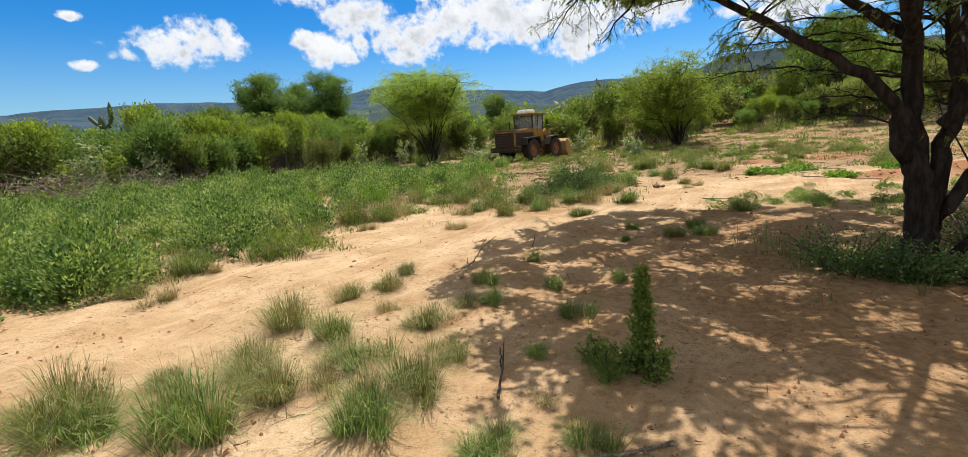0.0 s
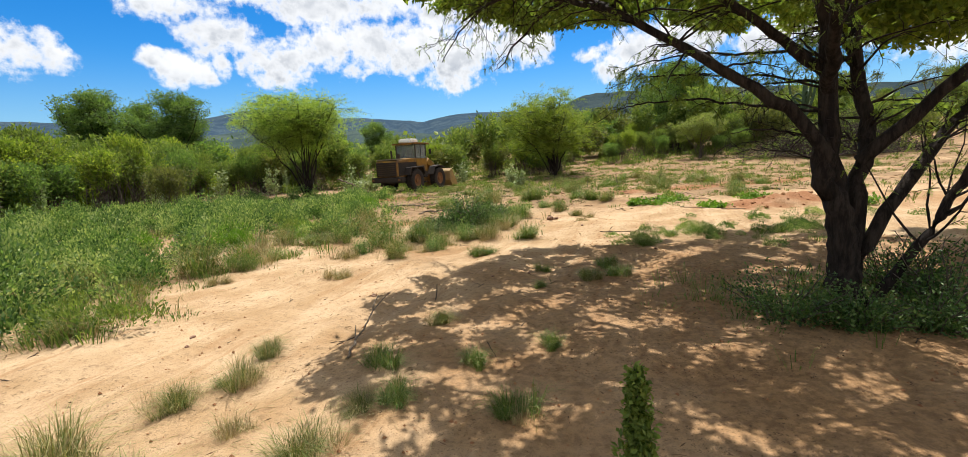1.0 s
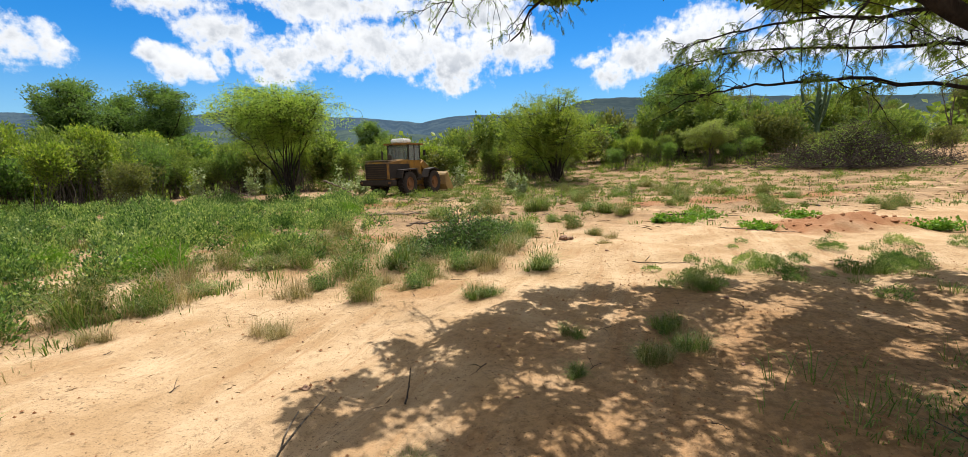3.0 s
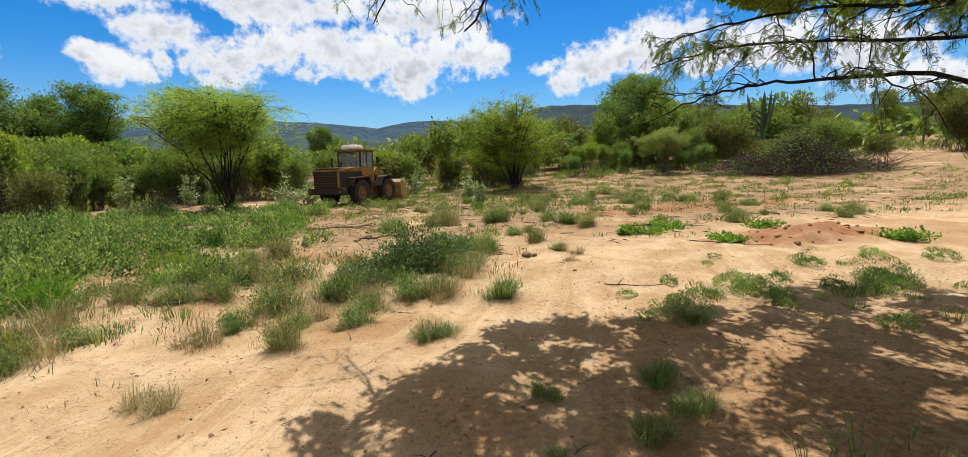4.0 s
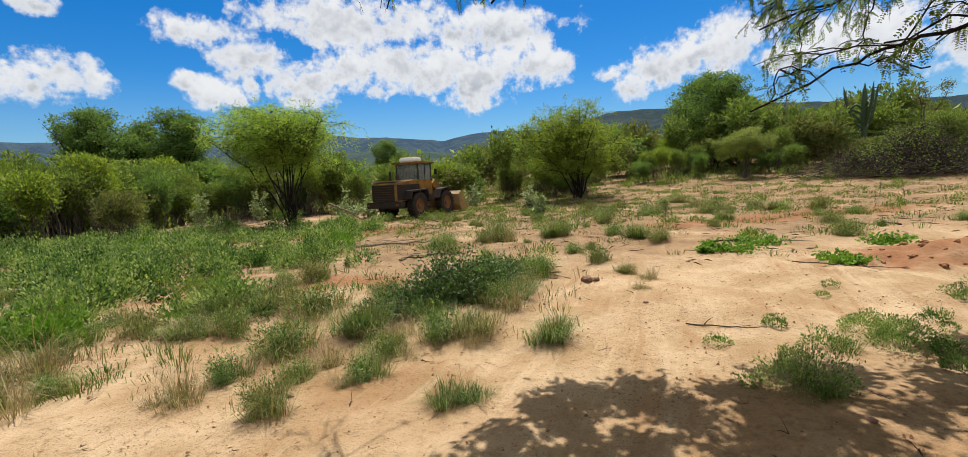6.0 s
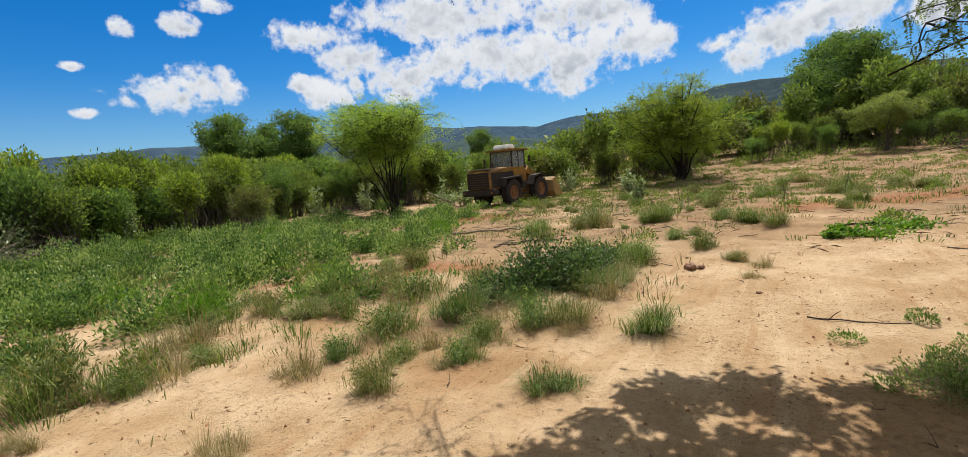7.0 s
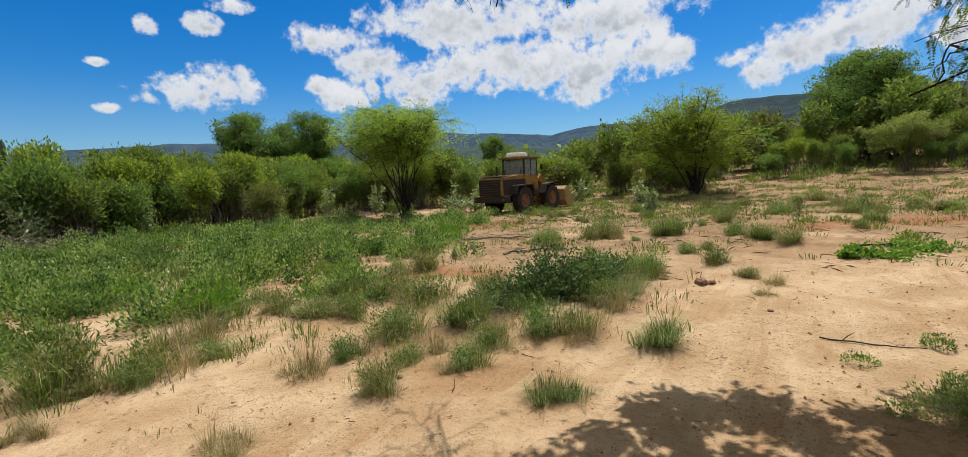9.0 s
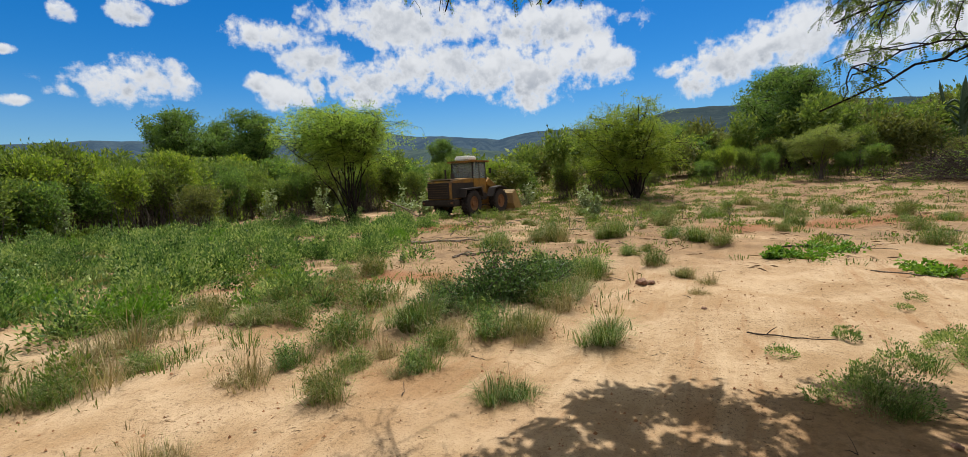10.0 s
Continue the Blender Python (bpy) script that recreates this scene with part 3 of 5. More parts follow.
# scrub: a few built bushes, set out in belts
BUSHES = []
for seed, h, w, leafmat, low, flat, label in ((31, 2.5, 2.7, LEAF_SCRUB, 0.75, 0.7, "dense green scrub bush with bare thin stems below"),
                                              (32, 2.2, 2.4, LEAF_DARK, 1.0, 0.25, "dark green scrub bush with many upright stems"),
                                              (33, 2.7, 2.6, LEAF_FRESH, 0.95, 0.7, "light green scrub bush, leafy at the top"),
                                              (34, 1.9, 2.6, LEAF_OLIVE, 0.7, 0.25, "low dull olive scrub bush with dry stems")):
    BUSHES.append(plant_thing("bush", label, "bush", tree_arrays(seed, h, w, 20, low, flat, 0.019, 7, 3, 3600, 0.14, 0.027, 0.8, -0.85, 0.13, ragged=0.35),
                              BARK_GREY, leafmat, (-14.5 + (seed - 31) * 1.9, 22.0 + (seed - 31) * 1.4), seed * 77, 1.0, "scrub bushes", 3))
rng = np.random.default_rng(5)


def belt(count, way, sizes, kinds):
    for i in range(count):
        x, y = way(i, rng)
        put_copy(BUSHES[kinds[int(rng.integers(0, len(kinds)))]], x, y, float(rng.uniform(0, 360)), float(rng.uniform(*sizes)), float(rng.uniform(0.8, 1.3)))


FAR_SHAPES = [tree_arrays(seed, h, w, 16, low, flat, 0.022, 5, 2, 1500, 0.19, 0.040, 0.75, -0.4, 0.10, ragged=0.4)
              for seed, h, w, low, flat in ((36, 2.5, 2.7, 0.7, 0.7), (37, 2.2, 2.4, 0.8, 0.25), (38, 2.7, 2.6, 0.8, 0.7), (39, 1.9, 2.6, 0.6, 0.25))]
FAR_LEAVES = (LEAF_SCRUB, LEAF_DARK, LEAF_FRESH, LEAF_OLIVE)


def scrub_stuff(name, label, count, way, sizes, kinds):
    """A thicket of far bushes, joined by kind of leaf."""
    heaps = {k: [] for k in sorted(set(kinds))}
    for i in range(count):
        x, y = way(i, rng)
        k, a, size, tall = kinds[int(rng.integers(0, len(kinds)))], float(rng.uniform(0, 6.28)), float(rng.uniform(*sizes)), float(rng.uniform(0.8, 1.3))
        V = FAR_SHAPES[k][1]
        turned = np.c_[V[:, 0] * math.cos(a) - V[:, 1] * math.sin(a), V[:, 0] * math.sin(a) + V[:, 1] * math.cos(a), V[:, 2] * tall] * size
        heaps[k].append(turned + np.array([x, y, ground_z(x, y)]))
    for k, rows in heaps.items():
        V = np.concatenate(rows)
        tagged(new(name, mesh_np(name, V, np.arange(len(V)).reshape(-1, 4), None, FAR_LEAVES[k])), label, "scrub", kind="stuff")


def front(i, r):
    """The edge of the scrub on the far side of the meadow."""
    t = r.uniform(0, 1)
    px = np.interp(t, [0, 0.22, 0.45, 0.7, 1.0], [-19, -13.2, -13.0, -9.3, -3.0])
    py = np.interp(t, [0, 0.22, 0.45, 0.7, 1.0], [17.5, 20.5, 27.5, 35.0, 38.5])
    k = abs(r.normal()) * 1.6
    return px - k * 0.8, py + k * 0.6


belt(84, front, (0.95, 1.2), (0, 1, 2, 0))
scrub_stuff("far_scrub", "thick green scrub behind the meadow", 52, lambda i, r: (r.uniform(-42, -12), r.uniform(36, 58)), (1.1, 1.8), (0, 1, 2))
scrub_stuff("far_scrub", "tall green scrub behind the meadow", 16, lambda i, r: (r.uniform(-30, -12), r.uniform(46, 54)), (1.5, 2.1), (0, 1, 2))
belt(16, lambda i, r: (r.uniform(-30, -16), r.uniform(21, 34)), (1.0, 1.35), (0, 1, 2))
scrub_stuff("far_scrub", "mixed green scrub behind the loader", 46, lambda i, r: (r.uniform(-7, 14), r.uniform(37, 56)), (1.0, 1.75), (0, 1, 3))
belt(34, lambda i, r: (r.uniform(-4, 20), r.uniform(36.5, 41)), (0.75, 1.1), (0, 1, 2, 3))
scrub_stuff("far_scrub", "thick green scrub at the edge of the clearing", 60, lambda i, r: (r.uniform(14, 32), r.uniform(42, 62)), (1.2, 2.1), (0, 1, 3))
# right-hand belts: mostly olive leaves, their dull colour stands in for dust haze
scrub_stuff("far_scrub", "green scrub on the rising ground, dulled by colour for dust haze", 95, lambda i, r: (lambda a, d: (1 + d * math.sin(a), 5 + d * math.cos(a)))(math.radians(r.uniform(37, 57)), r.uniform(44, 72)), (1.2, 2.0), (0, 3, 3, 1))
belt(24, lambda i, r: (lambda a, d: (1 + d * math.sin(a), 5 + d * math.cos(a)))(math.radians(r.uniform(65.5, 80)), r.uniform(50, 88)), (1.2, 2.2), (0, 3, 3))
belt(16, lambda i, r: (lambda a, d: (1 + d * math.sin(a), 5 + d * math.cos(a)))(math.radians(r.uniform(54, 68)), r.uniform(80, 96)), (1.2, 1.9), (0, 3, 1))
belt(26, lambda i, r: (lambda a, d: (1 + d * math.sin(a), 5 + d * math.cos(a)))(math.radians(r.uniform(25, 47)), r.uniform(40, 46)), (0.7, 1.0), (0, 1, 2))
belt(11, lambda i, r: (r.uniform(32.5, 39), r.uniform(25, 31)), (0.95, 1.3), (0, 3, 3))


def far_woods():
    """Woods to the foot of the hills, too many to count."""
    r = np.random.default_rng(77)
    n = 1150
    a = np.radians(r.uniform(-75, 95, n))
    d = 70 + 330 * r.uniform(0, 1, n) ** 1.5
    x, y = d * np.sin(a), d * np.cos(a)
    z = terrain(x, y)
    s = r.uniform(1.4, 3.0, n)
    m = 46
    c = np.repeat(np.stack([x, y, z + s * 0.8], -1), m, 0)
    S = np.repeat(s, m)[:, None]
    c = c + unit(r.normal(size=(n * m, 3))) * S * np.array([1.3, 1.3, 0.85]) * r.uniform(0.4, 1.0, (n * m, 1))
    V, Q = leaf_quads(r, c, r.normal(size=(n * m, 3)), 1.0, 0.36)
    tagged(new("far_woods", mesh_np("far_woods", V, Q, None, LEAF_SCRUB)), "green scrubland stretching to the foot of the hills", "woods", kind="stuff")


far_woods()


# ---- the feathery shade tree beside the walk ----
def frond_arrays(rng, c, d, length, pairs=9):
    """Feather leaves: pairs of narrow leaflets along a stalk from c along d."""
    n = len(c)
    d = unit(d)
    side = unit(np.cross(d, rng.normal(size=(n, 3)) * 0.6 + np.array([0, 0, 1.0])))
    L = (length * rng.uniform(0.65, 1.2, n))[:, None, None, None]
    t = np.linspace(0.18, 1.0, pairs)[None, :, None, None]
    sg = np.array([-1.0, 1.0])[None, None, :, None]
    dd, ss = d[:, None, None], side[:, None, None]
    base = c[:, None, None] + dd * L * t + np.array([0, 0, -0.22]) * L * t * t
    way = dd * 0.55 + ss * sg
    ll = L * 0.21 * (1 - 0.3 * t) * rng.uniform(0.6, 1.3, (n, pairs, 2, 1))
    w = ll * 0.25
    wide = dd - ss * sg * 0.55
    V = np.stack(np.broadcast_arrays(base, base + way * ll * 0.5 + wide * w, base + way * ll, base + way * ll * 0.5 - wide * w), 3).reshape(-1, 3)
    return V, np.arange(len(V)).reshape(-1, 4)


def shade_tree():
    rng = np.random.default_rng(8)
    P = lambda *a: np.array(a, float)
    top = new("shade_tree")
    limbs = [  # main stems and limbs, in metres, thick end first
        ([(3.95, 4.22, -0.1), (3.97, 4.25, 0.35), (3.93, 4.3, 0.8), (3.88, 4.33, 1.15), (3.84, 4.36, 1.5)], 0.165, 0.07),
        ([(3.95, 4.27, 0.5), (3.84, 4.36, 1.5), (3.84, 4.38, 2.1), (3.80, 4.35, 2.7), (3.7, 4.3, 3.4), (3.5, 4.3, 4.2)], 0.092, 0.04),
        ([(3.88, 4.32, 1.15), (3.62, 4.32, 1.6), (3.18, 4.64, 2.06), (2.85, 5.05, 2.5), (2.45, 5.6, 2.95), (2.05, 6.3, 3.3), (1.75, 7.0, 3.45), (1.5, 7.8, 3.4)], 0.066, 0.012),
        ([(3.84, 4.38, 2.05), (3.45, 4.55, 2.4), (2.9, 4.6, 2.75), (2.2, 4.7, 3.1), (1.5, 5.0, 3.4), (0.9, 5.5, 3.5)], 0.052, 0.012),
        ([(3.97, 4.25, 0.35), (4.13, 4.27, 1.1), (4.3, 4.35, 1.7), (4.28, 4.45, 2.3), (4.45, 4.6, 3.0), (4.7, 4.9, 3.8)], 0.085, 0.035),
        ([(3.96, 4.22, 0.2), (4.3, 4.12, 0.95), (4.85, 4.1, 1.5), (5.6, 4.0, 2.3), (6.4, 3.9, 3.1), (7.0, 3.8, 3.5)], 0.066, 0.025),
        ([(4.05, 4.1, 0.0), (4.25, 3.95, 0.45), (4.5, 3.8, 1.0), (4.9, 3.6, 1.8), (5.3, 3.4, 2.6)], 0.05, 0.02),
        ([(3.8, 4.38, 1.75), (3.68, 4.95, 1.86), (3.47, 5.6, 2.03), (3.36, 5.8, 2.02), (3.23, 6.02, 2.05), (3.12, 6.25, 2.03), (3.05, 6.45, 1.99), (2.95, 6.8, 1.87)], 0.0155, 0.0035),
        ([(4.28, 4.45, 2.2), (4.4, 5.2, 2.45), (4.5, 6.0, 2.6), (4.35, 6.7, 2.75), (4.15, 7.3, 2.78), (3.9, 7.75, 2.7)], 0.024, 0.005),
        ([(3.8, 4.35, 2.7), (3.6, 5.2, 3.2), (3.2, 6.2, 3.55), (2.8, 7.2, 3.6), (2.4, 7.9, 3.25), (2.2, 8.4, 2.9)], 0.06, 0.008),
        ([(2.45, 5.6, 2.95), (2.2, 6.6, 3.5), (2.0, 7.8, 3.8), (1.75, 8.8, 3.65), (1.5, 9.4, 3.2)], 0.035, 0.006),
        ([(4.3, 4.4, 1.75), (4.9, 5.0, 2.4), (5.6, 5.8, 2.9), (6.2, 6.6, 3.1), (6.6, 7.2, 2.9)], 0.06, 0.01),
        ([(3.84, 4.38, 1.9), (3.3, 3.9, 2.4), (2.7, 3.4, 2.9), (2.0, 2.9, 3.3), (1.4, 2.4, 3.4)], 0.06, 0.012),
        ([(4.0, 4.2, 1.3), (4.3, 3.5, 2.1), (4.5, 2.7, 2.9), (4.5, 1.9, 3.4), (4.3, 1.2, 3.5)], 0.06, 0.012),
        ([(3.7, 4.3, 3.3), (3.0, 4.4, 3.9), (2.3, 4.9, 4.3), (1.7, 5.6, 4.4)], 0.045, 0.01),
        ([(4.45, 4.6, 3.0), (4.9, 5.5, 3.7), (5.0, 6.5, 4.1), (4.8, 7.4, 4.0)], 0.045, 0.01),
        ([(3.9, 4.4, 1.45), (3.68, 4.5, 1.56), (3.42, 4.6, 1.62), (3.2, 4.68, 1.6)], 0.016, 0.004),
        ([(3.85, 4.4, 1.3), (3.6, 4.45, 1.4), (3.35, 4.55, 1.45), (3.12, 4.62, 1.42)], 0.012, 0.003),
        ([(3.8, 4.35, 1.75), (3.55, 4.45, 1.82), (3.35, 4.55, 1.84), (3.2, 4.6, 1.8)], 0.012, 0.003),
        ([(4.3, 4.4, 1.9), (4.3, 5.3, 2.2), (4.1, 6.2, 2.4), (3.8, 6.9, 2.5), (3.55, 7.4, 2.42)], 0.018, 0.005),
    ]
    wood, fine, tips = [], [], []

    def clear(p, sag=0.1):
        """True where a twig stays above the open view from under the tree."""
        v = np.asarray(p) - P(1.3, 4.95, 1.62)
        far = np.hypot(v[:, 0], v[:, 1])
        e = np.degrees(np.arctan2(v[:, 2] - sag, far))
        a = np.degrees(np.arctan2(v[:, 0], v[:, 1]))
        least = np.interp(a, [-90, -75, 33, 40, 43, 60, 66, 72, 100], [0, 17.5, 17.5, 14, 3.5, 6, 7, -10, -40])
        return bool(((e > least) | (np.abs(a) > 100)).all()) and not bool(((far < 1.3) & (v[:, 2] < 1.0)).any())

    for pts, ra, rb in limbs:
        pts = np.array(pts, float) + P(0.10, 0.0, 0.0) * (np.arange(len(pts)) < 3)[:, None]
        n = len(pts) * 4
        t = np.linspace(0, len(pts) - 1, n)
        line = np.stack([np.interp(t, np.arange(len(pts)), pts[:, i]) for i in range(3)], -1)
        for _ in range(3):
            line[1:-1] = (line[:-2] + 2 * line[1:-1] + line[2:]) / 4
        line[1:-1] += rng.normal(size=(n - 2, 3)) * min(0.016, max(ra * 0.2, 0.009))
        rad = ra + (rb - ra) * np.linspace(0, 1, n) ** 0.8
        if ra > 0.15:
            rad[0] *= 1.35
            rad[1] *= 1.12
        wood.append((line, rad * rng.uniform(0.93, 1.07, n)))
        if ra > 0.15:
            continue
        length = np.linalg.norm(np.diff(line, axis=0), axis=1).sum()
        bare = ra < 0.0165 and pts[-1][1] < 5
        low = bare or (pts[-1][2] < 3.0 and pts[-1][1] > 6)
        for _ in range(int(length * (8 if ra >= 0.04 else 7))):
            f = rng.uniform(0.30 if ra > 0.03 else 0.22, 1.0)
            i = int(f * (n - 1))
            away = unit(line[min(i + 2, n - 1)] - line[max(i - 2, 0)])
            d = away * 0.7 + rng.normal(size=3) * np.array([0.8, 0.8, 0.38])
            d = d / np.linalg.norm(d)
            L = rng.uniform(0.35, 1.0) * (0.6 + 0.5 * f) * (0.42 if low else 1)
            end = line[i] + d * L + P(0, 0, -0.16 * L)
            if end[2] < 1.45:
                end[2] = 1.45 + rng.uniform(0, 0.2)
            b = curve(line[i], end, d * L * 0.5 + P(0, 0, 0.12 * L), 7, rng, 0.012)
            if (bare and (end[1] > 4.95 or end[0] < 2.9)) or (not bare and not clear(b)):
                continue
            wood.append((b, np.linspace(min(0.012, rad[i] * 0.5), 0.003, 7)))
            for _ in range(4 if low else 5):
                j = int(rng.integers(2, 7))
                d2 = unit(b[j] - b[j - 1]) * 0.8 + rng.normal(size=3) * np.array([0.7, 0.7, 0.4])
                d2 = d2 / np.linalg.norm(d2)
                l2 = rng.uniform(0.15, 0.42) * (0.6 if low else 1)
                c2 = curve(b[j], b[j] + d2 * l2 + P(0, 0, -0.35 * l2), d2 * l2 * 0.6, 5, rng, 0.006)
                if not bare and not clear(c2):
                    continue
                fine.append((c2, np.linspace(0.0032, 0.0014, 5)))
                tips.extend([c2] * (0 if bare else 2 if low else 1))
    wv, wq = tubes(wood, 9)
    under(new("trunk", mesh_np("trunk", wv, wq, None, BARK, True)), top)
    fv, fq = tubes(fine, 3)
    tagged(under(new("twig_spray", mesh_np("twig_spray", fv, fq, None, BARK)), top), "thin dark drooping twigs")
    tips = np.array(tips)
    per = 5
    k = np.repeat(np.arange(len(tips)), per)
    f = rng.uniform(0.1, 1.0, len(k)) * 3.999
    i = f.astype(int)
    c = tips[k, i] + (tips[k, i + 1] - tips[k, i]) * (f - i)[:, None]
    d = unit(tips[k, i + 1] - tips[k, i]) * 0.5 + rng.normal(size=(len(k), 3)) * 0.55 + P(0, 0, -0.45)
    V, Q = frond_arrays(rng, c, d, 0.066)
    under(new("crown", mesh_np("crown", V, Q, None, LEAF_NEAR)), top)
    # the thick upper crown, out of sight overhead
    n = 7000
    a, rho = rng.uniform(0, 2 * np.pi, n), np.sqrt(rng.uniform(0, 1, n))
    c = np.c_[5.35 + 5.1 * rho * np.cos(a), 5.65 + 4.75 * rho * np.sin(a), 3.85 + rng.uniform(0, 1, n) * 0.7 * (1.1 - rho ** 3)]
    gaps = 0.3 * waves(c[:, 0], c[:, 1], 27, 1.6) + 0.8 * waves(c[:, 0], c[:, 1], 28, 0.8) + 0.9 * waves(c[:, 0], c[:, 1], 29, 0.4)
    c = c[rng.uniform(0, 1, n) < np.clip(0.5 + 1.8 * (gaps - 0.15 - 0.3 * rho ** 9), 0, 1)]
    a, rho = rng.uniform(0, 2 * np.pi, 420), np.sqrt(rng.uniform(0, 1, 420))
    c = np.r_[c, np.c_[6.7 + 1.4 * rho * np.cos(a), 5.2 + 0.9 * rho * np.sin(a), rng.uniform(2.75, 3.9, 420)]]
    k = np.repeat(np.arange(len(c)), 42)
    c = c[k] + rng.normal(size=(len(k), 3)) * np.array([0.085, 0.085, 0.06])
    v = c - P(1.3, 4.95, 1.72)
    az, e = np.degrees(np.arctan2(v[:, 0], v[:, 1])), np.degrees(np.arctan2(v[:, 2], np.hypot(v[:, 0], v[:, 1])))
    c = c[(np.abs(az) > 100) | (e > np.interp(az, [-90, 33, 45, 60, 90], [22, 22, 20, 12, 0]))]
    V, Q = leaf_quads(rng, c, rng.normal(size=(len(c), 3)) + P(0, 0, -0.3), 0.105, 0.032)
    under(new("upper_crown", mesh_np("upper_crown", V, Q, None, LEAF_NEAR)), top)
    tagged(top, "shade tree with dark forked trunk and feathery drooping leaves", "tree")


shade_tree()


# ---- grass and herbs ----
def tuft_mesh(name, seed, blades, height, spread, mat, width=0.007, stalks=0):
    r = np.random.default_rng(seed)
    hearts = r.normal(size=(9, 2)) * spread * 0.5
    vigour = r.uniform(0.5, 1.2, 9)
    k = np.minimum(r.integers(0, 9, blades), r.integers(0, 9, blades))
    a = r.uniform(0, 2 * np.pi, blades)
    out = np.c_[np.cos(a), np.sin(a)]
    rho = spread * 0.45 * r.uniform(0, 1, blades) ** 0.7
    base = np.c_[hearts[k] + out * rho[:, None], np.full(blades, -0.02)]
    out = out + r.normal(size=(blades, 2)) * 0.6 + hearts[k] / spread * 0.4
    h = height * r.uniform(0.25, 1.15, blades) * vigour[k]
    lean = r.uniform(0.1, 1.45, blades)
    wide = width * r.uniform(0.6, 1.5, blades)
    # a few seed stalks stand above the blades
    h[:stalks] = height * r.uniform(1.0, 1.55, stalks)
    lean[:stalks] = r.uniform(0.05, 0.45, stalks)
    wide[:stalks] = 0.004
    V, Q, T = blade_arrays(r, base, h, lean, wide, out)
    return mesh_np(name, V, Q, T, mat)


GREEN_TUFTS = [(tuft_mesh("green_grass", 100 + i, 1050, 0.34, 0.20, GRASS, 0.0045), tuft_mesh("dead_grass", 130 + i, 340, 0.32, 0.24, GRASS_DRY, 0.003, 16)) for i in range(4)]
MIXED_TUFTS = [(tuft_mesh("green_grass", 110 + i, 900, 0.36, 0.20, GRASS_MIXED, 0.0042), tuft_mesh("dead_grass", 140 + i, 480, 0.34, 0.24, GRASS_DRY, 0.003, 20)) for i in range(4)]
DRY_TUFTS = [(tuft_mesh("green_grass", 120 + i, 90, 0.24, 0.14, GRASS_MIXED, 0.004), tuft_mesh("dead_grass", 150 + i, 520, 0.29, 0.17, GRASS_DRY, 0.0033)) for i in range(3)]


def herb_tuft(seed, mat, leaves=1300, height=0.33, spread=0.21):
    """A bushy herb: upright lobes thick with small leaves."""
    r = np.random.default_rng(seed)
    lobes = 11
    a, rho = r.uniform(0, 2 * np.pi, lobes), spread * np.sqrt(r.uniform(0, 1, lobes))
    foot = np.c_[rho * np.cos(a) * 0.45, rho * np.sin(a) * 0.45, np.full(lobes, -0.02)]
    tip = np.c_[rho * np.cos(a), rho * np.sin(a), height * r.uniform(0.5, 1.1, lobes) * (1 - 0.35 * (rho / spread) ** 2)]
    k = r.integers(0, lobes, leaves)
    f = r.uniform(0.15, 1.0, leaves)[:, None]
    c = foot[k] + (tip[k] - foot[k]) * f + r.normal(size=(leaves, 3)) * np.array([0.05, 0.05, 0.03]) * (0.5 + f)
    c[:, 2] = np.maximum(c[:, 2], 0.0)
    d = (tip - foot)[k] * 2.0 + r.normal(size=(leaves, 3)) * 0.55
    V, Q = leaf_quads(r, c, d, 0.05, 0.0048)
    return mesh_np("green_leaves", V, Q, None, mat)


HERB_TUFTS = [(herb_tuft(160 + i, mat), tuft_mesh("green_grass", 170 + i, 330, 0.30, 0.21, GRASS, 0.0042), tuft_mesh("dead_grass", 165 + i, 300, 0.30, 0.25, GRASS_DRY, 0.003, 8))
              for i, mat in enumerate((MEADOW, GRASS_MIXED, MEADOW, GRASS))]


def tufts(meshes, rows, name, label, group, bushy=True):
    for i, (x, y, w) in enumerate(rows):
        top = new(name)
        pool = HERB_TUFTS if bushy and y > 8.4 and i % 4 else meshes
        for me in pool[i % len(pool)]:
            under(new(me.name.split(".")[0], me), top)
        top.matrix_basis = spot(x, y, i * 83.0, w / 0.50 * (0.8 if y < 7 else 1.0), 0.8 + 0.35 * ((i * 37) % 10) / 10)
        tagged(top, label, "grass", group)


# x, y and width of each clump
tufts(GREEN_TUFTS, [(-2.34, 2.33, 0.6), (-1.68, 2.32, 0.65), (-0.66, 2.24, 0.45), (-0.79, 2.83, 0.4), (-1.18, 3.26, 0.38), (-0.03, 4.52, 0.36), (0.05, 3.96, 0.28),
                    (0.71, 3.55, 0.3), (0.62, 4.29, 0.24), (0.30, 2.9, 0.2), (-0.02, 1.93, 0.3), (0.44, 1.95, 0.26), (1.28, 4.45, 0.24), (0.72, 2.63, 0.36),
                    (3.12, 6.71, 0.32), (2.17, 6.79, 0.24), (1.85, 6.1, 0.2), (2.5, 6.1, 0.28), (3.03, 6.27, 0.34), (4.21, 7.6, 0.28), (2.85, 9.32, 0.46),
                    (1.79, 8.38, 0.36), (1.05, 9.03, 0.42), (0.21, 9.94, 0.68), (1.0, 10.5, 0.6), (-2.55, 8.95, 0.8), (1.7, 10.7, 0.5), (2.65, 10.7, 0.5), (3.0, 11.1, 0.5), (1.3, 11.8, 0.6)],
      "grass_tuft", "clump of green grass growing from bare sand", "grass clumps on the sand")
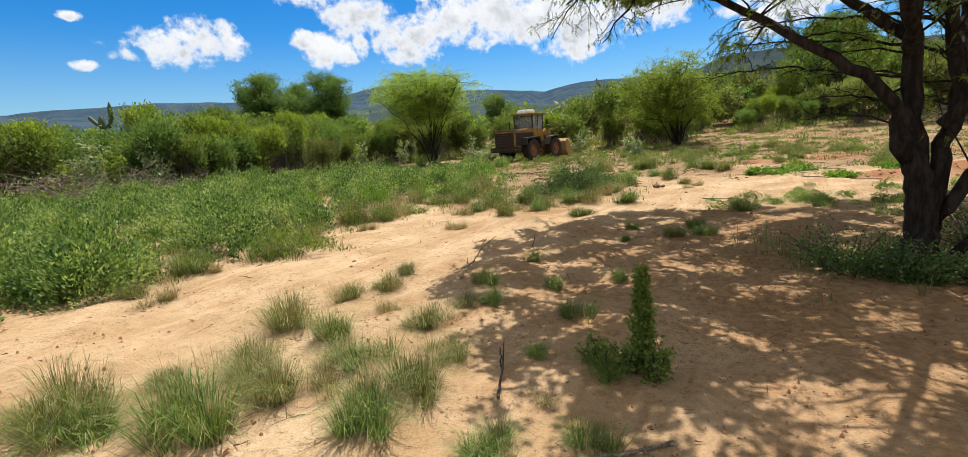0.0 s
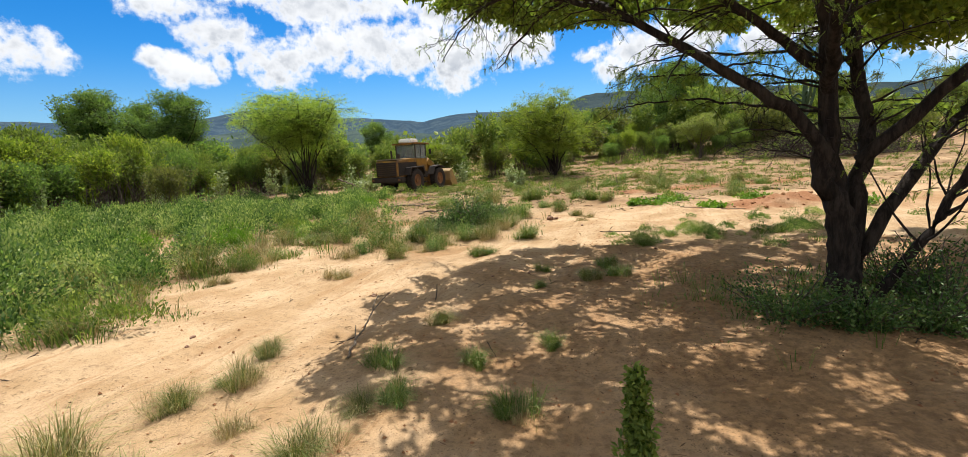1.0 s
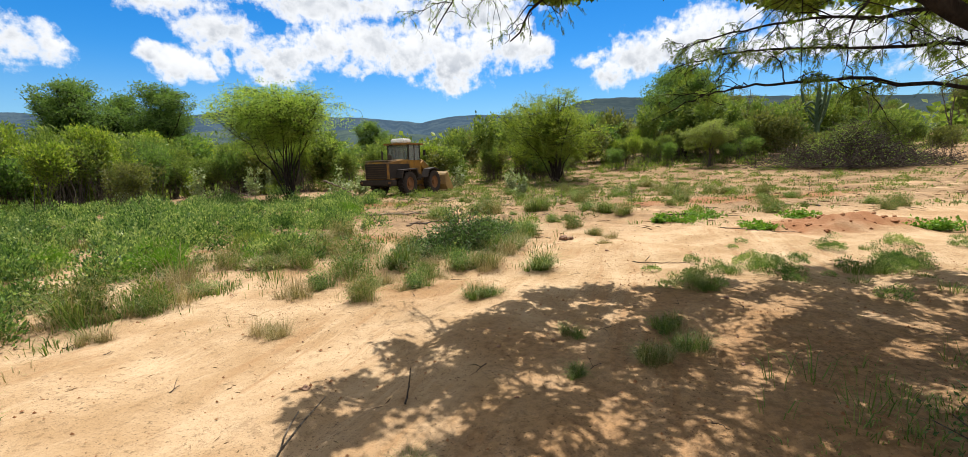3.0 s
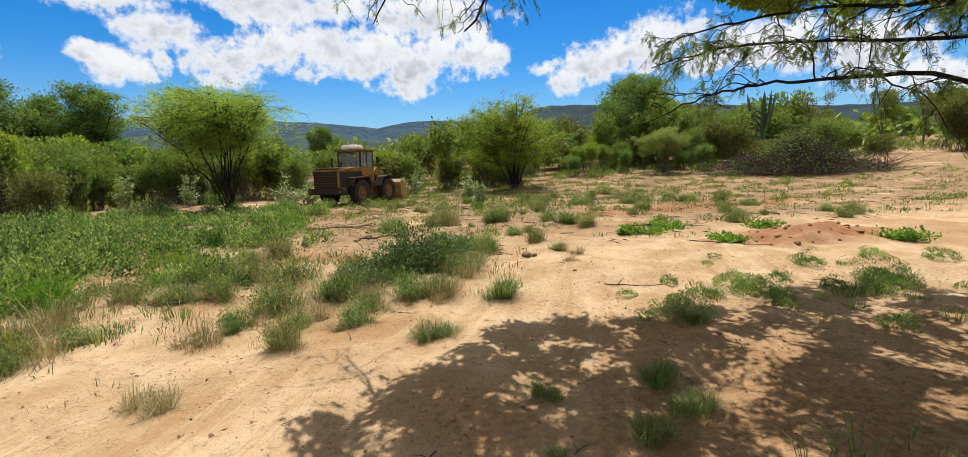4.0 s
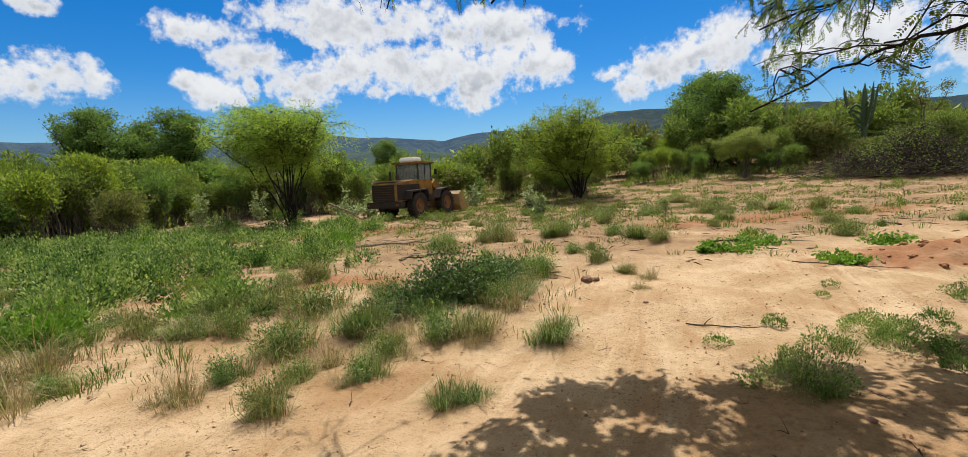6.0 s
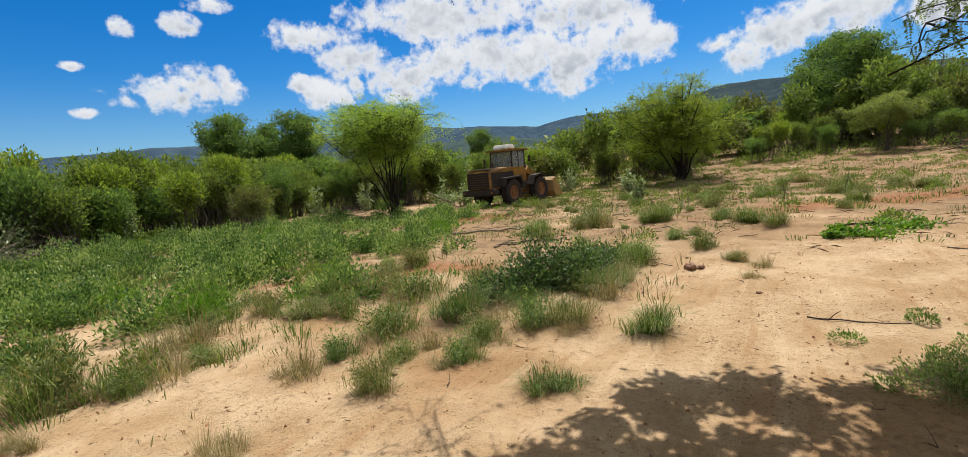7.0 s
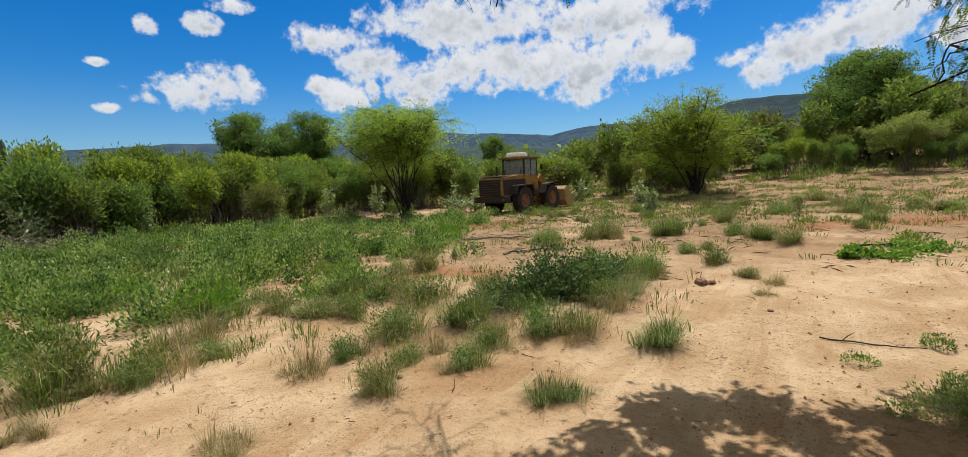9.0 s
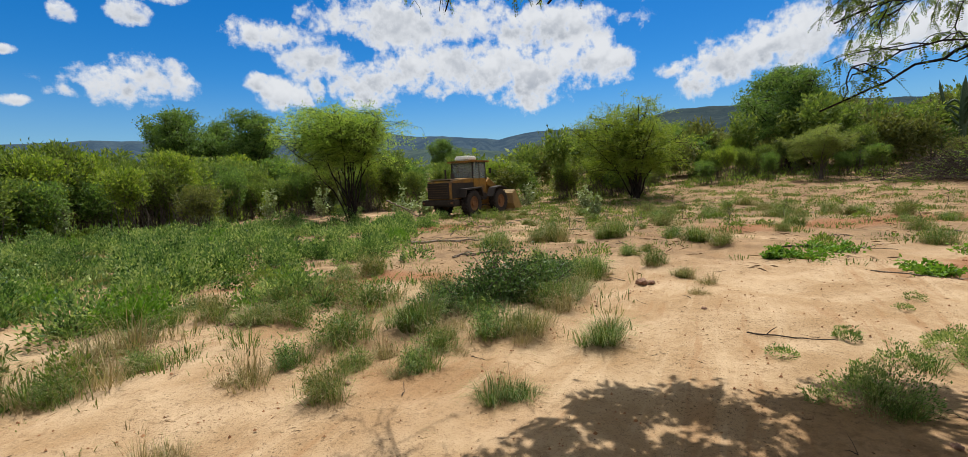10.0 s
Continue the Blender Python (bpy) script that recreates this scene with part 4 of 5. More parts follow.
tufts(MIXED_TUFTS, [(-2.17, 2.92, 0.28), (-1.3, 2.55, 0.45), (-1.05, 2.9, 0.36), (-0.3, 2.9, 0.3), (-0.45, 2.45, 0.42), (-1.5, 2.8, 0.4), (-0.2, 3.9, 0.26), (-2.6, 2.6, 0.5), (-1.67, 3.03, 0.4), (-1.7, 3.82, 0.58), (-0.48, 3.49, 0.4), (-1.01, 4.62, 0.3), (-1.35, 4.4, 0.32), (-0.88, 5.04, 0.3),
                    (-2.77, 6.2, 0.36), (-2.65, 6.92, 0.48), (0.55, 5.23, 0.26), (0.38, 8.52, 0.40), (-0.14, 9.36, 0.42), (0.47, 9.24, 0.38), (-1.03, 11.08, 0.46),
                    (-1.62, 11.22, 0.55), (1.8, 9.78, 0.58), (0.3, 11.5, 0.85), (-0.2, 11.9, 0.6), (2.47, 6.03, 0.3), (5.2, 14.2, 0.45), (5.16, 12.95, 0.45), (5.22, 12.0, 0.3),
                    (6.0, 17.5, 0.9), (3.9, 12.8, 0.65), (1.25, 9.6, 0.4), (2.2, 9.75, 0.45), (3.4, 11.8, 0.55), (3.8, 12.4, 0.6), (-0.5, 10.9, 0.5)],
      "grass_tuft", "clump of half-dry grass, green and straw-coloured", "grass clumps on the sand")
tufts(DRY_TUFTS, [(-3.32, 4.59, 0.5), (-0.52, 7.99, 0.36), (-0.40, 7.73, 0.36), (0.26, 2.34, 0.22), (-0.34, 8.99, 0.5), (-1.84, 9.42, 0.75), (-2.17, 8.83, 0.4), (-2.1, 10.0, 0.85), (-1.95, 8.11, 0.28),
                  (-2.11, 8.15, 0.26), (4.74, 10.8, 0.32), (2.75, 10.5, 0.6), (-3.48, 5.76, 0.45), (1.51, 9.35, 0.2), (0.75, 9.7, 0.5), (1.4, 10.0, 0.5), (5.24, 11.39, 0.4), (0.2, 10.6, 0.5),
                  (-1.0, 2.6, 0.4), (-0.9, 3.9, 0.35), (0.9, 8.9, 0.3), (3.2, 11.3, 0.5)],
      "dry_tuft", "dry straw-coloured clump of grass on the sand", "dry clumps on the sand", False)


def lowest_edge(y):
    """Where the meadow ends towards the sandy track."""
    return np.interp(y, [2, 4, 5.8, 7, 8.5, 9.5, 11.2, 13, 16, 24, 30], [-7.5, -5.0, -3.7, -2.9, -2.7, -1.7, -1.0, -0.6, 0.4, 1.4, 1.6])


def edge_tufts():
    """Clumps straggling along the edge of the meadow and over the cleared ground."""
    r = np.random.default_rng(404)
    rows = []
    for _ in range(16):
        y = float(r.uniform(4.5, 16))
        rows.append((float(lowest_edge(y)) + float(r.normal()) * 0.45, y, float(r.uniform(0.3, 0.7))))
    for _ in range(74):
        rows.append((float(r.uniform(2.5, 17)), float(r.uniform(12.5, 27)), float(r.uniform(0.25, 0.8))))
    tufts(MIXED_TUFTS, rows[::2], "grass_tuft", "clump of half-dry grass beside the meadow", "grass clumps on the sand")
    tufts(GREEN_TUFTS, rows[1::2], "grass_tuft", "clump of green grass beside the meadow", "grass clumps on the sand")


edge_tufts()


def herb_stuff(name, label, mat, seed, count, box, density, height, blades=7, width=0.011, spread=0.10):
    r = np.random.default_rng(seed)
    x, y = r.uniform(box[0], box[2], count), r.uniform(box[1], box[3], count)
    keep = density(x, y) > r.uniform(0, 1, count)
    x, y = x[keep], y[keep]
    n = len(x)
    lump = 0.62 + 0.42 * np.clip(waves(x, y, seed + 1, 1.3), -1.1, 1.7)
    X, Y, Hh = np.repeat(x, blades), np.repeat(y, blades), np.repeat(lump, blades)
    m = len(X)
    a = r.uniform(0, 2 * np.pi, m)
    out = np.c_[np.cos(a), np.sin(a)]
    p = np.c_[X, Y] + out * (spread * np.sqrt(r.uniform(0, 1, m)))[:, None]
    base = np.c_[p, terrain(p[:, 0], p[:, 1]) - 0.02]
    V, Q, T = blade_arrays(r, base, height * Hh * r.uniform(0.45, 1.15, m), r.uniform(0.2, 1.1, m), width * r.uniform(0.7, 1.5, m), out)
    tagged(new(name, mesh_np(name, V, Q, T, mat)), label, "grass", kind="stuff")


def clump_stuff(name, label, mat, seed, count, box, density, per, radius, length, width, tall=0.8):
    """Rounded leafy clumps: leaves over low domes, in great number."""
    r = np.random.default_rng(seed)
    x, y = r.uniform(box[0], box[2], count), r.uniform(box[1], box[3], count)
    keep = density(x, y) > r.uniform(0, 1, count)
    x, y = x[keep], y[keep]
    R = radius * (0.4 + 1.45 * r.uniform(0, 1, len(x)) ** 1.8) * np.clip(1 + 0.35 * waves(x, y, seed + 5, 2.2), 0.5, 1.7)
    k = np.repeat(np.arange(len(x)), np.maximum(12, per * (R / radius) ** 2).astype(int))
    m = len(k)
    u = unit(r.normal(size=(m, 3)))
    u[:, 2] = np.abs(u[:, 2])
    lobe = r.uniform(0.5, 1.3, (len(x), 12))[k, ((np.arctan2(u[:, 1], u[:, 0]) / np.pi + 1) * 3).astype(int) % 6 + 6 * (u[:, 2] > 0.6)]
    dome = u * (R[k] * lobe * r.uniform(0.35, 1.05, m) ** 0.5)[:, None] * np.array([1, 1, tall])
    c = np.c_[x[k], y[k], terrain(x[k], y[k])] + dome
    d = u * 0.8 + r.normal(size=(m, 3)) * 0.45 + np.array([0, 0, 0.6])
    V, Q = leaf_quads(r, c, d, length, width)
    tagged(new(name, mesh_np(name, V, Q, None, mat)), label, "herbs", kind="stuff")


def meadow_density(x, y):
    inside = np.clip((lowest_edge(y) + 0.65 * np.clip((17 - y) / 6, 0, 1) + 0.55 * waves(x, y, 62, 2.0) - x) * 1.5, 0, 1) * np.clip((29.0 - y) / 2, 0, 1)
    patch = np.clip(0.66 + 0.6 * waves(x, y, 61, 3.5) + 1.3 * waves(x, y, 63, 1.1), 0.03, 1)
    bare = 1 - np.exp(-(((x + 0.6) / 1.9) ** 2 + ((y - 13.3) / 0.8) ** 2)) - 0.8 * np.exp(-(((x + 4.7) / 0.6) ** 2 + ((y - 10.9) / 0.4) ** 2))
    return inside * patch * np.clip(bare, 0, 1)


def clearing_density(x, y):
    out = np.clip((x - lowest_edge(y)) * 0.7, 0, 1)
    sand = np.clip(np.abs((x - 1.5) * 0.80 - (y - 8.5) * 0.60) / 3.0 - 0.25, 0, 1)
    sand = np.where(y > 13, np.clip(sand + (y - 13) / 8, 0, 1), sand)
    patch = np.clip(-0.02 + np.clip((y - 15) / 10, 0, 0.75) * np.clip((24 - x) / 12, 0.3, 1) + 0.7 * waves(x, y, 71, 2.6) + 0.35 * waves(x, y, 72, 0.9), 0, 1)
    return out * sand * patch * np.where(y > 12, 1.0, 0.0)


clump_stuff("meadow_herbs", "lush green leafy herbs covering the meadow", MEADOW, 141, 800, (-13, 11, 2.5, 17), meadow_density, 310, 0.30, 0.07, 0.0175, 1.15)
clump_stuff("meadow_herbs", "lush green leafy herbs covering the meadow", MEADOW, 147, 440, (-13, 3, -2.0, 11), meadow_density, 640, 0.33, 0.058, 0.014, 1.25)
clump_stuff("meadow_herbs", "grey-green leafy herbs mixed into the meadow", LEAF_SCRUB, 153, 170, (-13, 3, -1.0, 14), meadow_density, 380, 0.24, 0.05, 0.010, 1.1)
clump_stuff("meadow_herbs", "dark leafy weeds mixed into the meadow", LEAF_SHRUB, 154, 110, (-12, 4, 1.0, 20), meadow_density, 300, 0.24, 0.065, 0.016, 1.15)
herb_stuff("meadow_grass", "thick green grass bunches at the edge of the meadow", GRASS, 148, 900, (-9, 3, 1, 13), meadow_density, 0.32, 56, 0.0075, 0.17)
herb_stuff("meadow_grass", "half-dry grass bunches at the edge of the meadow", GRASS_MIXED, 149, 350, (-9, 3, 1, 14), meadow_density, 0.32, 50, 0.0068, 0.16)
clump_stuff("meadow_herbs", "lush green leafy herbs covering the meadow", MEADOW, 142, 1150, (-17, 16, 3, 30), meadow_density, 200, 0.31, 0.10, 0.020, 0.85)
clump_stuff("meadow_herbs", "fresh green leafy herbs in the meadow", LEAF_CREEPER, 143, 220, (-13, 11, 1.5, 28), meadow_density, 260, 0.2, 0.06, 0.014, 1.1)
herb_stuff("meadow_grass", "green grass among the herbs", GRASS, 41, 3600, (-13, 3, 2.5, 18), meadow_density, 0.20, 8, 0.007, 0.12)
herb_stuff("meadow_grass", "half-dry grass among the green herbs", GRASS_MIXED, 43, 1800, (-14, 3, 2.5, 24), meadow_density, 0.22, 7, 0.008, 0.12)
herb_stuff("meadow_grass", "dry straw among the green herbs", GRASS_DRY, 49, 1800, (-10, 3, 2.5, 20), meadow_density, 0.3, 7, 0.008, 0.12)


def fringe_density(x, y):
    """The thin dry belt between the meadow and the sandy track."""
    u = x - lowest_edge(y)
    return np.exp(-((u - 0.9) / 1.3) ** 2) * np.clip(0.45 + 0.9 * waves(x, y, 66, 1.0), 0, 1) * np.clip((y - 6.5) / 3, 0, 1)


herb_stuff("fringe_grass", "short dry straw between the meadow and the sand", GRASS_DRY, 150, 900, (-6, 6, 5, 24), fringe_density, 0.2, 9, 0.006, 0.16)
herb_stuff("fringe_grass", "short half-dry grass between the meadow and the sand", GRASS_MIXED, 151, 500, (-6, 6, 5, 24), fringe_density, 0.22, 10, 0.007, 0.14)
herb_stuff("meadow_grass", "olive half-dry grass at the back of the meadow", GRASS_MIXED, 152, 700, (-15, 11, -3, 26), meadow_density, 0.45, 16, 0.010, 0.2)
herb_stuff("clearing_grass", "thin patchy grass on the cleared ground", GRASS_MIXED, 44, 14000, (0, 12, 38, 46), clearing_density, 0.20, 13, 0.014, 0.3)
herb_stuff("clearing_grass", "green patchy herbs on the cleared ground", GRASS, 45, 6000, (0, 12, 30, 40), clearing_density, 0.24, 12, 0.016, 0.22)
clump_stuff("clearing_herbs", "low leafy herbs scattered on the cleared ground", LEAF_SCRUB, 144, 1300, (1, 13, 36, 44), clearing_density, 70, 0.24, 0.09, 0.018, 0.8)


def scrub_floor(x, y):
    a = np.degrees(np.arctan2(x - 1, y - 5))
    far = np.interp(a, [-75, -48, -35, -20, -8, 5, 18, 32, 45, 56, 62, 75], [15, 17, 21, 29, 30, 31, 33, 37, 39, 39, 52, 58])
    return np.clip((np.hypot(x - 1, y - 5) - far) / 5, 0, 1) * np.clip(0.6 + 0.5 * waves(x, y, 75, 3.0), 0.05, 1)


herb_stuff("scrub_grass", "dry and green undergrowth among the scrub", GRASS_MIXED, 145, 17000, (-32, 16, 60, 62), scrub_floor, 0.42, 6, 0.04, 0.3)
clump_stuff("scrub_herbs", "low leafy undergrowth among the scrub", LEAF_SCRUB, 146, 5200, (-32, 16, 60, 62), scrub_floor, 34, 0.42, 0.2, 0.045, 1.0)


def patch_density(cx, cy, w, d):
    return lambda x, y: np.exp(-(((x - cx) / w) ** 2 + ((y - cy) / d) ** 2)) * np.clip(0.9 + 0.6 * waves(x, y, 81, 0.9), 0, 1)


clump_stuff("meadow_herbs", "fine grey-green herbs at the edge of the shade", MEADOW, 246, 260, (3.6, 6, 11.5, 10.2), patch_density(7.2, 8.1, 2.1, 0.9), 650, 0.17, 0.026, 0.005, 0.75)
herb_stuff("meadow_grass", "green grass patch at the edge of the shade", GRASS, 46, 90, (3.6, 6, 10, 9.8), patch_density(6.7, 7.9, 1.9, 0.8), 0.24, 110, 0.004, 0.12)
herb_stuff("meadow_grass", "green herbs round the foot of the shade tree", GRASS, 47, 1500, (2.4, 3.3, 6, 5.6), patch_density(3.9, 4.5, 1.0, 0.6), 0.26, 9, 0.006, 0.10)
herb_stuff("meadow_grass", "grass and herbs round the dark shrub", GRASS_MIXED, 48, 450, (0.4, 9.5, 5, 14), patch_density(2.4, 11.4, 1.3, 1.3), 0.30, 9, 0.008, 0.12)


def leafy_clump(name, label, seed, w, h, count, length, width, mat, at, category="shrub", shoots=0):
    """A leafy shrub or creeper: stems with broad leaves."""
    r = np.random.default_rng(seed)
    stems = []
    for _ in range(shoots or max(5, count // 60)):
        a, rho = r.uniform(0, 2 * np.pi), 0.01 if shoots else math.sqrt(r.uniform(0, 1)) * w / 2
        end = np.array([rho * math.cos(a), rho * math.sin(a), h * r.uniform(0.7 if shoots else 0.4, 1.0) * (1 - 0.45 * (rho / (w / 2)) ** 2)])
        s0 = np.array([end[0] * 0.35, end[1] * 0.35, -0.02])
        stems.append((curve(s0, end, np.array([0, 0, end[2] * 0.5]), 6, r, 0.01), np.linspace(0.008, 0.003, 6)))
    k = r.integers(0, len(stems), count)
    f = r.uniform(0.12, 1.0, count)
    pts = np.array([s[0] for s in stems])
    q = f * 4.999
    i = q.astype(int)
    c = pts[k, i] + (pts[k, i + 1] - pts[k, i]) * (q - i)[:, None]
    c += r.normal(size=(count, 3)) * np.array([0.05, 0.05, 0.03]) * (w / 0.9 if w > 0.5 else 0.55 * (1.5 - f[:, None]) if shoots else 0.55)
    c[:, 2] = np.maximum(c[:, 2], 0.01)
    d = np.c_[c[:, :2] * 0.8, np.full(count, 0.2)] + r.normal(size=(count, 3)) * 0.6
    V, Q = leaf_quads(r, c, d, length, width)
    top = new(name)
    wv, wq = tubes(stems, 4)
    under(new("woody_base", mesh_np("woody_base", wv, wq, None, BARK_GREY, True)), top)
    under(new("foliage", mesh_np("foliage", V, Q, None, mat)), top)
    top.matrix_basis = spot(*at)
    return tagged(top, label, category)


leafy_clump("shrub", "low dark green leafy shrub among the grass", 51, 1.25, 0.85, 4200, 0.055, 0.015, LEAF_SHRUB, (2.2, 11.2))
for i, (x, y, w, h, n) in enumerate(((1.7, 11.0, 0.95, 0.66, 2400), (2.75, 11.5, 1.0, 0.68, 2400), (1.3, 10.9, 0.8, 0.45, 1500), (3.1, 12.2, 1.1, 0.55, 2200),
                                     (2.45, 10.85, 0.6, 0.42, 800), (3.5, 12.9, 0.9, 0.4, 1000), (1.0, 10.5, 0.6, 0.32, 700))):
    leafy_clump("shrub", "low green leafy shrub among the grass", 251 + i, w, h, n, 0.05, 0.013, LEAF_SHRUB, (x, y))
leafy_clump("weed", "upright leafy green weed in the shade", 54, 0.19, 0.66, 2300, 0.034, 0.010, LEAF_SCRUB, (0.90, 2.62), "weed", 3)
for i, (x, y, w, h) in enumerate(((0.82, 2.60, 0.34, 0.26), (0.66, 2.72, 0.3, 0.2), (0.93, 2.50, 0.26, 0.3))):
    leafy_clump("weed", "low leafy weed beside the upright one", 254 + i, w, h, 520, 0.034, 0.010, LEAF_SCRUB, (x, y), "weed")
for i, (x, y, w, h) in enumerate(((3.3, 4.15, 1.2, 0.45), (4.6, 3.8, 1.2, 0.8), (4.1, 3.6, 0.9, 0.4), (5.3, 3.6, 1.1, 0.85), (4.7, 3.1, 0.8, 0.45), (3.6, 3.75, 0.7, 0.35), (4.9, 4.4, 1.1, 0.95))):
    leafy_clump("shrub", "leafy undergrowth at the foot of the trunk", 155 + i, w, h, 2300, 0.036, 0.010, LEAF_SHRUB, (x, y))
for i, (x, y, w, h) in enumerate(((7.9, 12.9, 1.1, 0.22), (8.9, 13.2, 1.2, 0.22), (8.4, 11.0, 0.9, 0.18), (10.6, 11.9, 1.0, 0.3), (7.5, 13.1, 0.5, 0.42), (11.4, 9.6, 0.9, 0.4))):
    leafy_clump("creeper", "bright green leafy creeper on reddish soil", 60 + i, w * 1.15, h * 0.7, 620, 0.075, 0.026, LEAF_CREEPER, (x, y), "creeper")
for i, (x, y, w, h) in enumerate(((-0.4, 29.8, 2.2, 1.7), (0.7, 31.2, 1.6, 1.4), (-10.6, 30.5, 1.4, 1.5), (-8.0, 33.0, 1.4, 1.8), (-12.6, 24.0, 1.3, 2.3), (-14.5, 21.5, 1.2, 2.5), (7.6, 23.0, 0.5, 1.2), (9.5, 30.0, 1.0, 1.5), (-16.0, 20.0, 1.4, 2.9), (-17.5, 21.0, 1.5, 3.0), (-13.8, 25.0, 1.2, 3.2), (-14.0, 29.0, 1.3, 3.0), (-18.5, 19.0, 1.6, 2.6), (-5.5, 34.0, 1.6, 2.2), (3.6, 36.5, 1.8, 2.0), (7.5, 36.0, 1.8, 2.1))):
    leafy_clump("waxy_shrub", "pale grey-green shrub with large waxy leaves", 70 + i, w, h, 420, 0.16, 0.06, LEAF_GREY, (x, y))


# ---- dry litter on the ground ----
def litter(name, label, seed, count, box, density, length, width, mat):
    r = np.random.default_rng(seed)
    x, y = r.uniform(box[0], box[2], count), r.uniform(box[1], box[3], count)
    keep = density(x, y) > r.uniform(0, 1, count)
    x, y = x[keep], y[keep]
    c = np.c_[x, y, terrain(x, y) + 0.004 + 0.012 * r.uniform(0, 1, len(x))]
    a = r.uniform(0, 2 * np.pi, len(x))
    d = np.c_[np.cos(a), np.sin(a), r.normal(size=len(x)) * 0.15]
    V, Q = leaf_quads(r, c, d, length, width)
    tagged(new(name, mesh_np(name, V, Q, None, mat)), label, "leaf litter", kind="stuff")


LITTER = leaf_material("dry_litter", [(0.06, 0.035, 0.02), (0.15, 0.085, 0.045), (0.30, 0.20, 0.11)], 0.1, 0.8)
litter("leaf_litter", "dry brown leaf crumbs under the shade tree", 201, 15000, (-3.5, 1.2, 8, 9), lambda x, y: np.exp(-(((x - 3.4) / 3.6) ** 2 + ((y - 4.6) / 3.0) ** 2)) * np.clip(0.5 + 0.7 * waves(x, y, 91, 0.7), 0, 1), 0.022, 0.005, LITTER)
litter("leaf_litter", "dry straw and twig crumbs on the sand", 202, 16000, (-5, 1.2, 9, 16), lambda x, y: np.clip(0.05 + 0.55 * waves(x, y, 92, 0.9) * np.clip(0.5 + waves(x, y, 93, 3.0), 0, 1), 0, 1), 0.07, 0.004, LITTER)
litter("leaf_litter", "dry straw and torn roots on the cleared ground", 203, 16000, (0, 12, 34, 42), lambda x, y: np.clip(0.35 + 0.6 * waves(x, y, 94, 2.4), 0, 1), 0.30, 0.014, LITTER)


def crumbs():
    """Loose crumbs of earth all over the bare sand."""
    r = np.random.default_rng(301)
    n = 15000
    x, y = r.uniform(-4.5, 9, n), 1.0 + 12.5 * r.uniform(0, 1, n) ** 1.3
    keep = np.clip(0.35 + 0.6 * waves(x, y, 95, 1.2), 0.03, 1) > r.uniform(0, 1, n)
    x, y = x[keep], y[keep]
    n = len(x)
    s = 0.004 + 0.012 * r.uniform(0, 1, n) ** 3
    c = np.c_[x, y, terrain(x, y) + s * 0.3]
    o = np.array([[1, 0, 0], [0, 1, 0], [-1, 0, 0], [0, -1, 0], [0, 0, 1.0]])
    V = c[:, None] + o[None] * r.uniform(0.6, 1.4, (n, 5, 1)) * s[:, None, None]
    T = np.array([[0, 1, 4], [1, 2, 4], [2, 3, 4], [3, 0, 4]])
    T = (np.arange(n)[:, None, None] * 5 + T[None]).reshape(-1, 3)
    tagged(new("earth_crumbs", mesh_np("earth_crumbs", V.reshape(-1, 3), None, T, CLOD)), "loose crumbs of dry earth on the sand", "earth", kind="stuff")


crumbs()

for i, (x, y, w, h) in enumerate(((-13.3, 22.6, 1.3, 2.9), (-15.4, 22.4, 1.2, 3.0), (-12.7, 27.6, 1.3, 2.8), (-16.9, 24.0, 1.3, 3.3), (-12.2, 30.2, 1.2, 2.6), (-9.2, 35.0, 1.4, 2.9), (-19.0, 20.6, 1.4, 2.8), (-10.6, 33.4, 1.3, 2.7))):
    leafy_clump("leafy_shrub", "tall light green shrub with leaves bunched at its tips", 170 + i, w, h, 900, 0.14, 0.045, LEAF_FRESH, (x, y))
fr = np.random.default_rng(88)
for i in range(18):
    x, y = front(i, fr)
    leafy_clump("leafy_shrub", "tall light green shrub with leaves bunched at its tips", 370 + i, float(fr.uniform(1.0, 1.6)), float(fr.uniform(2.0, 3.1)), 800, 0.15, 0.045,
                LEAF_FRESH if i % 3 else LEAF_GREY, (float(x) + 0.6, float(y) - 0.5))


def dead_sapling(x, y, h, seed):
    r = np.random.default_rng(seed)
    p0 = np.array([0, 0, -0.02])
    top = np.array([r.normal() * 0.12 * h, r.normal() * 0.12 * h, h])
    trunk = curve(p0, top, np.array([0, 0, h * 0.5]), 7, r, 0.012)
    lines = [(trunk, np.linspace(0.012, 0.004, 7))]
    for _ in range(6):
        j = int(r.integers(2, 7))
        d = np.array([r.normal(), r.normal(), abs(r.normal()) + 0.5]) * 0.16 * h
        lines.append((curve(trunk[j], trunk[j] + d, d * 0.5, 4), np.linspace(0.006, 0.002, 4)))
    V, Q = tubes(lines, 4)
    ob = new("dead_sapling", mesh_np("dead_sapling", V, Q, None, BARK_GREY, True))
    ob.matrix_basis = spot(x, y)
    tagged(ob, "thin leafless sapling standing on cleared ground", "sapling", "dead saplings")


